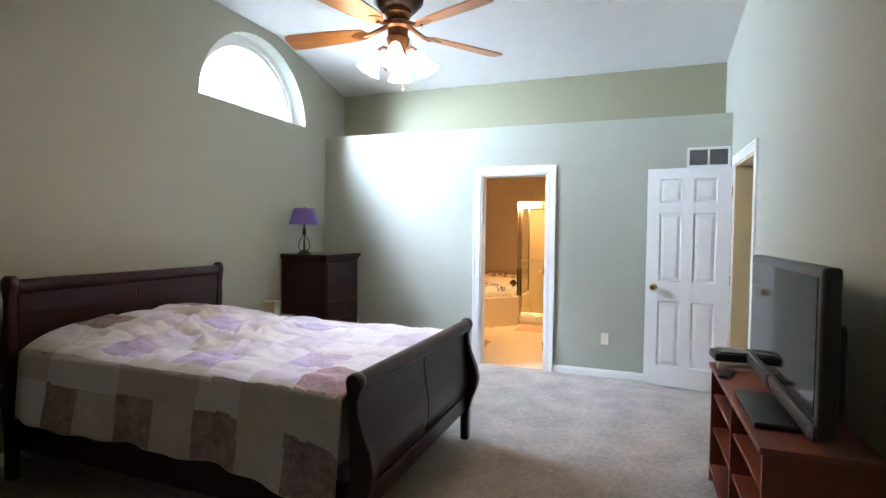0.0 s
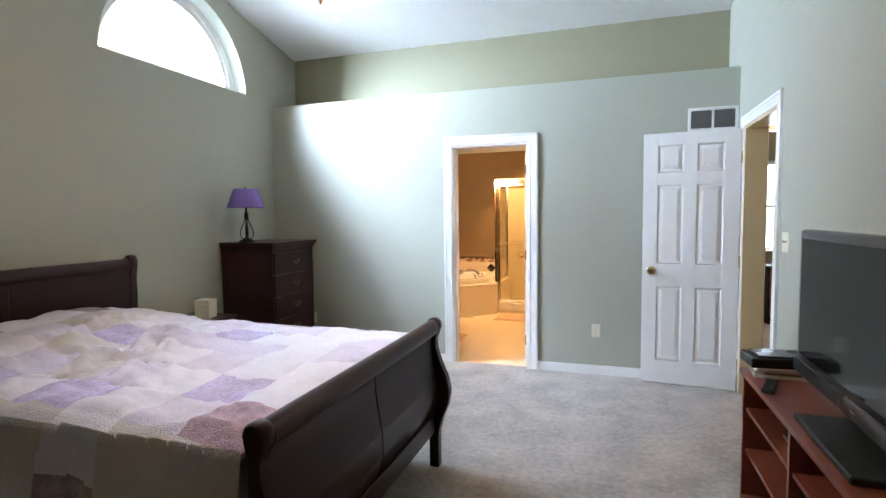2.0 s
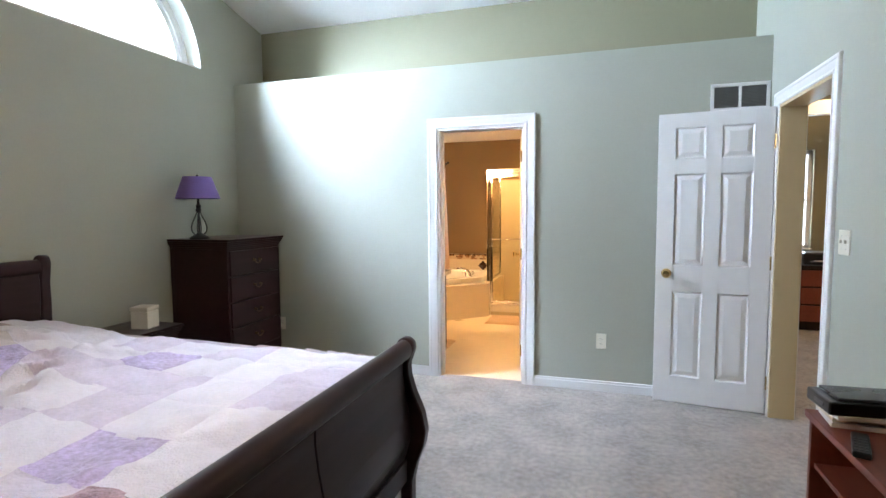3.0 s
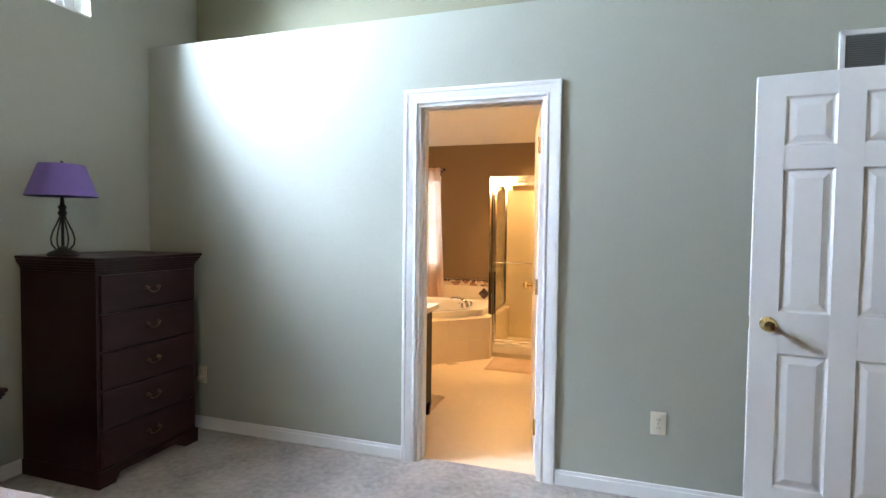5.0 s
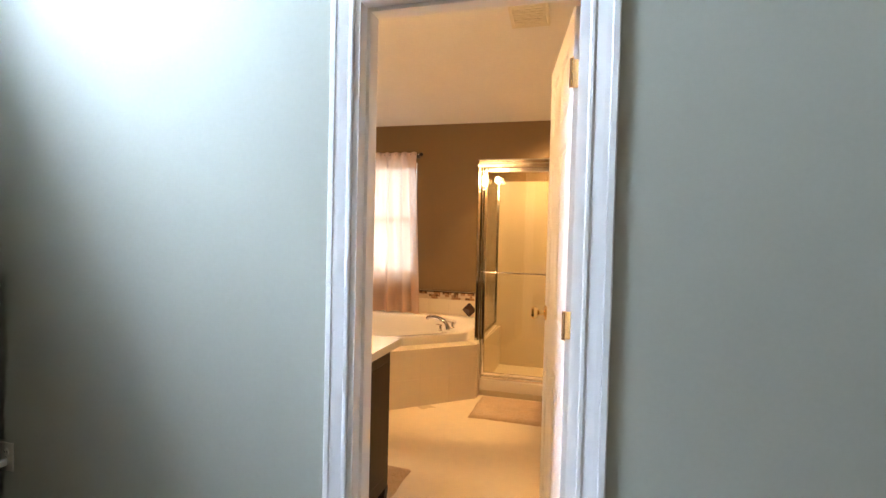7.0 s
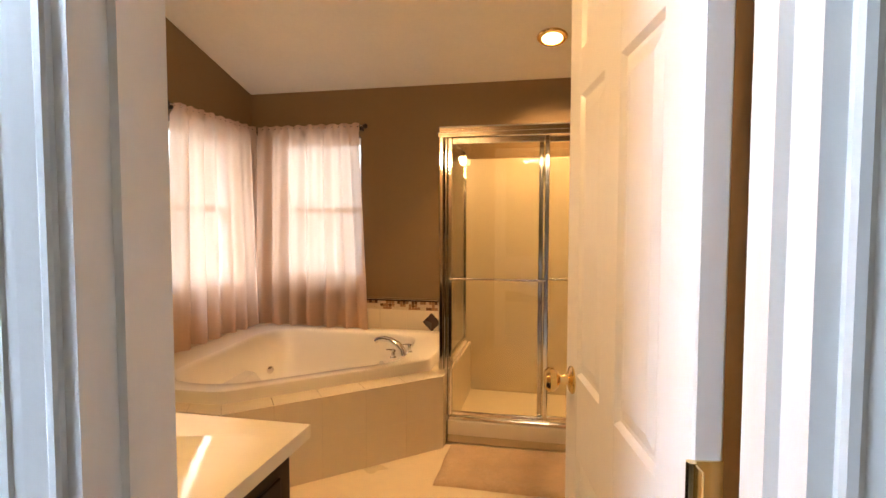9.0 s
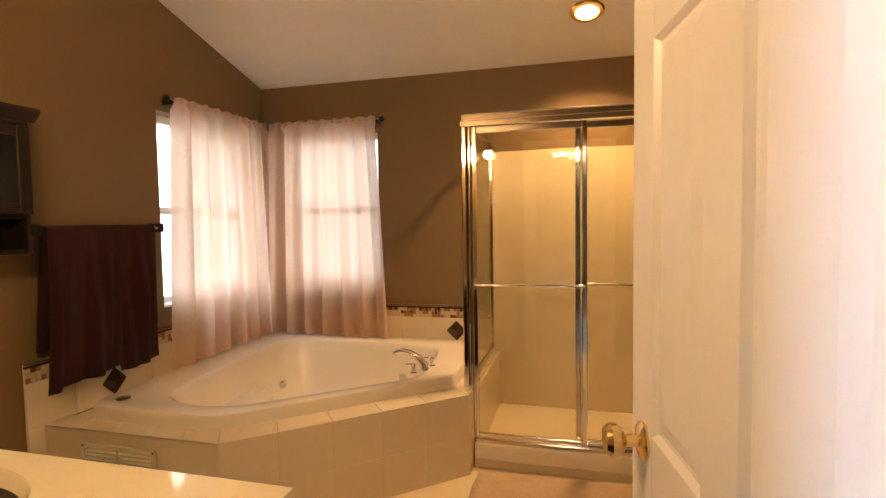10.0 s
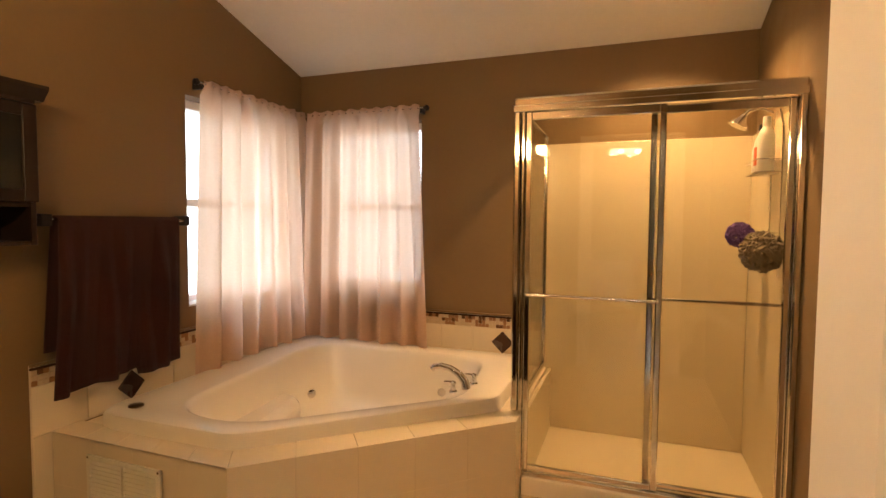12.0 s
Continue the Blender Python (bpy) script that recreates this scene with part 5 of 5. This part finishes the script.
# rugs
def rug(name, x0, y0, x1, y1, turn, label):
    w, d = x1 - x0, y1 - y0
    own = bmesh.new()
    NX, NY = 60, 40
    rows = []
    for j in range(NY + 1):
        row = []
        for i in range(NX + 1):
            x, y = (i / NX - 0.5) * w, (j / NY - 0.5) * d
            e = min(1, min(i, NX - i) / 3, min(j, NY - j) / 3)
            z = 0.002 + 0.020 * math.sqrt(e) + 0.004 * noise.noise(Vector((x * 14, y * 14, w)))
            row.append(own.verts.new((x + 0.006 * noise.noise(Vector((0, y * 8, 2))), y + 0.008 * noise.noise(Vector((x * 8, 0, 1))), z)))
        rows.append(row)
    for a, b in zip(rows, rows[1:]):
        for i in range(NX):
            own.faces.new((a[i], a[i + 1], b[i + 1], b[i]))
    ob = part(name, own, RUG, None, smooth=True)
    ob.matrix_world = pose((x0 + x1) / 2, (y0 + y1) / 2, -0.002, 0, 0, turn)
    tagged(ob, label, "bath mat")


rug("bath_mat", -1.13, 7.30, -0.32, 7.79, 0, "tan tufted bath mat before the shower")
rug("bath_mat", -2.0, 6.06, -1.23, 6.40, 0, "tan tufted bath mat before the vanity")

# ---- small repeated pieces of the tub surround ----


def shared(name, bm, material):
    bmesh.ops.recalc_face_normals(bm, faces=bm.faces)
    me = bpy.data.meshes.new(name)
    bm.to_mesh(me)
    bm.free()
    me.materials.append(material)
    return me


def piece(name, me, m, parent):
    ob = new(name, me)
    ob.parent = parent
    ob.matrix_local = m
    return ob


T = 0.012
# apron and deck-edge tiles along the three front faces
for (ax, ay), (bx, by) in ((DECK[0], DECK[1]), (DECK[1], DECK[2]), (DECK[2], (-1.165, SF - 0.03))):
    d = Vector((bx - ax, by - ay))
    ln = d.length
    n = max(1, round(ln / 0.235))
    a = math.degrees(math.atan2(d.y, d.x))
    w = ln / n
    low = shared("tile", box(0.0003, 0, 0.0, w - 0.0003, T, 0.205), TILE)
    high = shared("tile", box(0.0003, 0, 0.2055, w - 0.0003, T, DZT), TILE)
    for i in range(n):
        for me in (low, high):
            piece("tile", me, pose(ax, ay, 0, 0, 0, a) @ Matrix.Translation((i * w, 0, 0)), deck)
# top tiles: strips along the rim's outside
for p, q, r, s in ((DECK[0], DECK[1], (-2.15, 7.05), (XL, 7.05)), (DECK[1], DECK[2], (-1.26, 7.84), (-2.15, 7.05))):
    for i in range(5):
        own = bmesh.new()
        k0, k1 = (i + 0.004) / 5, (i + 0.996) / 5
        A, B, C, D = (Vector(v) for v in (p, q, r, s))
        pts = [A.lerp(B, k0), A.lerp(B, k1), D.lerp(C, k1), D.lerp(C, k0)]
        merge(own, prism([(v.x, v.y) for v in pts], "z", DZT - 0.009, DZT + 0.002, bevel=0.002))
        piece("tile", shared("tile", own, TILE), Matrix.Identity(4), deck)
sp = thing("tile_splash", pose(0, 0, 0), "cream tile splash with mosaic band and brown diamonds", "wall tile")
part("backing", box(XL, YN - 0.004, DZT - 0.005, SX - 0.02, YN - 0.0005, 0.735), GROUT, sp)
part("backing", box(XL + 0.0005, 6.84, DZT - 0.005, XL + 0.004, YN - 0.004, 0.735), GROUT, sp)
part("backing", box(XL + 0.0005, 6.84, 0.0, XL + 0.004, 6.92, DZT - 0.005), GROUT, sp)
WX = (SX - 0.02 - XL) / 8
me = shared("tile", box(0.0015, -0.010, DZT + 0.003, WX - 0.0015, -0.003, 0.642, 0.002, seg=1), TILE)
for i in range(8):
    piece("tile", me, pose(XL + i * WX, YN, 0), sp)
WY = (YN - 0.012 - 6.84) / 8
me = shared("tile", box(0.0015, -0.010, DZT + 0.003, WY - 0.0015, -0.003, 0.642, 0.002, seg=1), TILE)
for i in range(8):
    piece("tile", me, pose(XL, 6.84 + i * WY, 0, 0, 0, 90), sp)
piece("tile", shared("tile", box(0.003, 0.002, 0.002, 0.011, 0.076, DZT, 0.002, seg=1), TILE), pose(XL, 6.842, 0), sp)
part("pencil_trim", box(XL, YN - 0.016, 0.712, SX - 0.02, YN - 0.002, 0.722, 0.003), BROWN_TILE, sp)
part("pencil_trim", box(XL, YN - 0.020, 0.726, SX - 0.02, YN - 0.002, 0.738, 0.003), TAN, sp)
part("pencil_trim", box(XL + 0.001, 6.84, 0.712, XL + 0.016, YN - 0.021, 0.722, 0.003), BROWN_TILE, sp)
part("pencil_trim", box(XL + 0.001, 6.84, 0.726, XL + 0.020, YN - 0.021, 0.738, 0.003), TAN, sp)
MOS = [mat("mosaic_cream", (0.62, 0.50, 0.34), 0.25, per_object=0.5, bump=0.0), mat("mosaic_brown", (0.15, 0.075, 0.04), 0.25, per_object=0.5, bump=0.0), mat("mosaic_tan", (0.36, 0.20, 0.11), 0.25, per_object=0.5, bump=0.0)]
chips = [shared("mosaic_chip", box(0.001, -0.010, 0.001, 0.0225, -0.003, 0.0225, 0.0015, seg=1), m) for m in MOS]
rm = random.Random(4)
for row in range(3):
    for i in range(int((SX - 0.02 + 2.0) / 0.0235)):
        piece("mosaic_chip", rm.choices(chips, (0.6, 0.16, 0.24))[0], pose(-2.0 + i * 0.0235, YN, 0.643 + row * 0.0228), sp)
    for i in range(int((7.72 - 6.845) / 0.0235)):
        piece("mosaic_chip", rm.choices(chips, (0.6, 0.16, 0.24))[0], pose(XL, 6.845 + i * 0.0235, 0.643 + row * 0.0228, 0, 0, 90), sp)
dm = shared("diamond_tile", box(-0.052, -0.016, -0.052, 0.052, -0.009, 0.052, 0.003, seg=1), BROWN_TILE)
piece("diamond_tile", dm, pose(-1.46, YN, 0.553) @ pose(0, 0, 0, 0, 45, 0), sp)
piece("diamond_tile", dm, pose(XL, 7.29, 0.525, 0, 0, 90) @ pose(0, 0, 0, 0, 45, 0), sp)

for ob in set(scene.objects) - before:
    if ob.parent is None:
        ob.matrix_basis = Matrix.Translation((0, SET_BACK, 0)) @ ob.matrix_basis
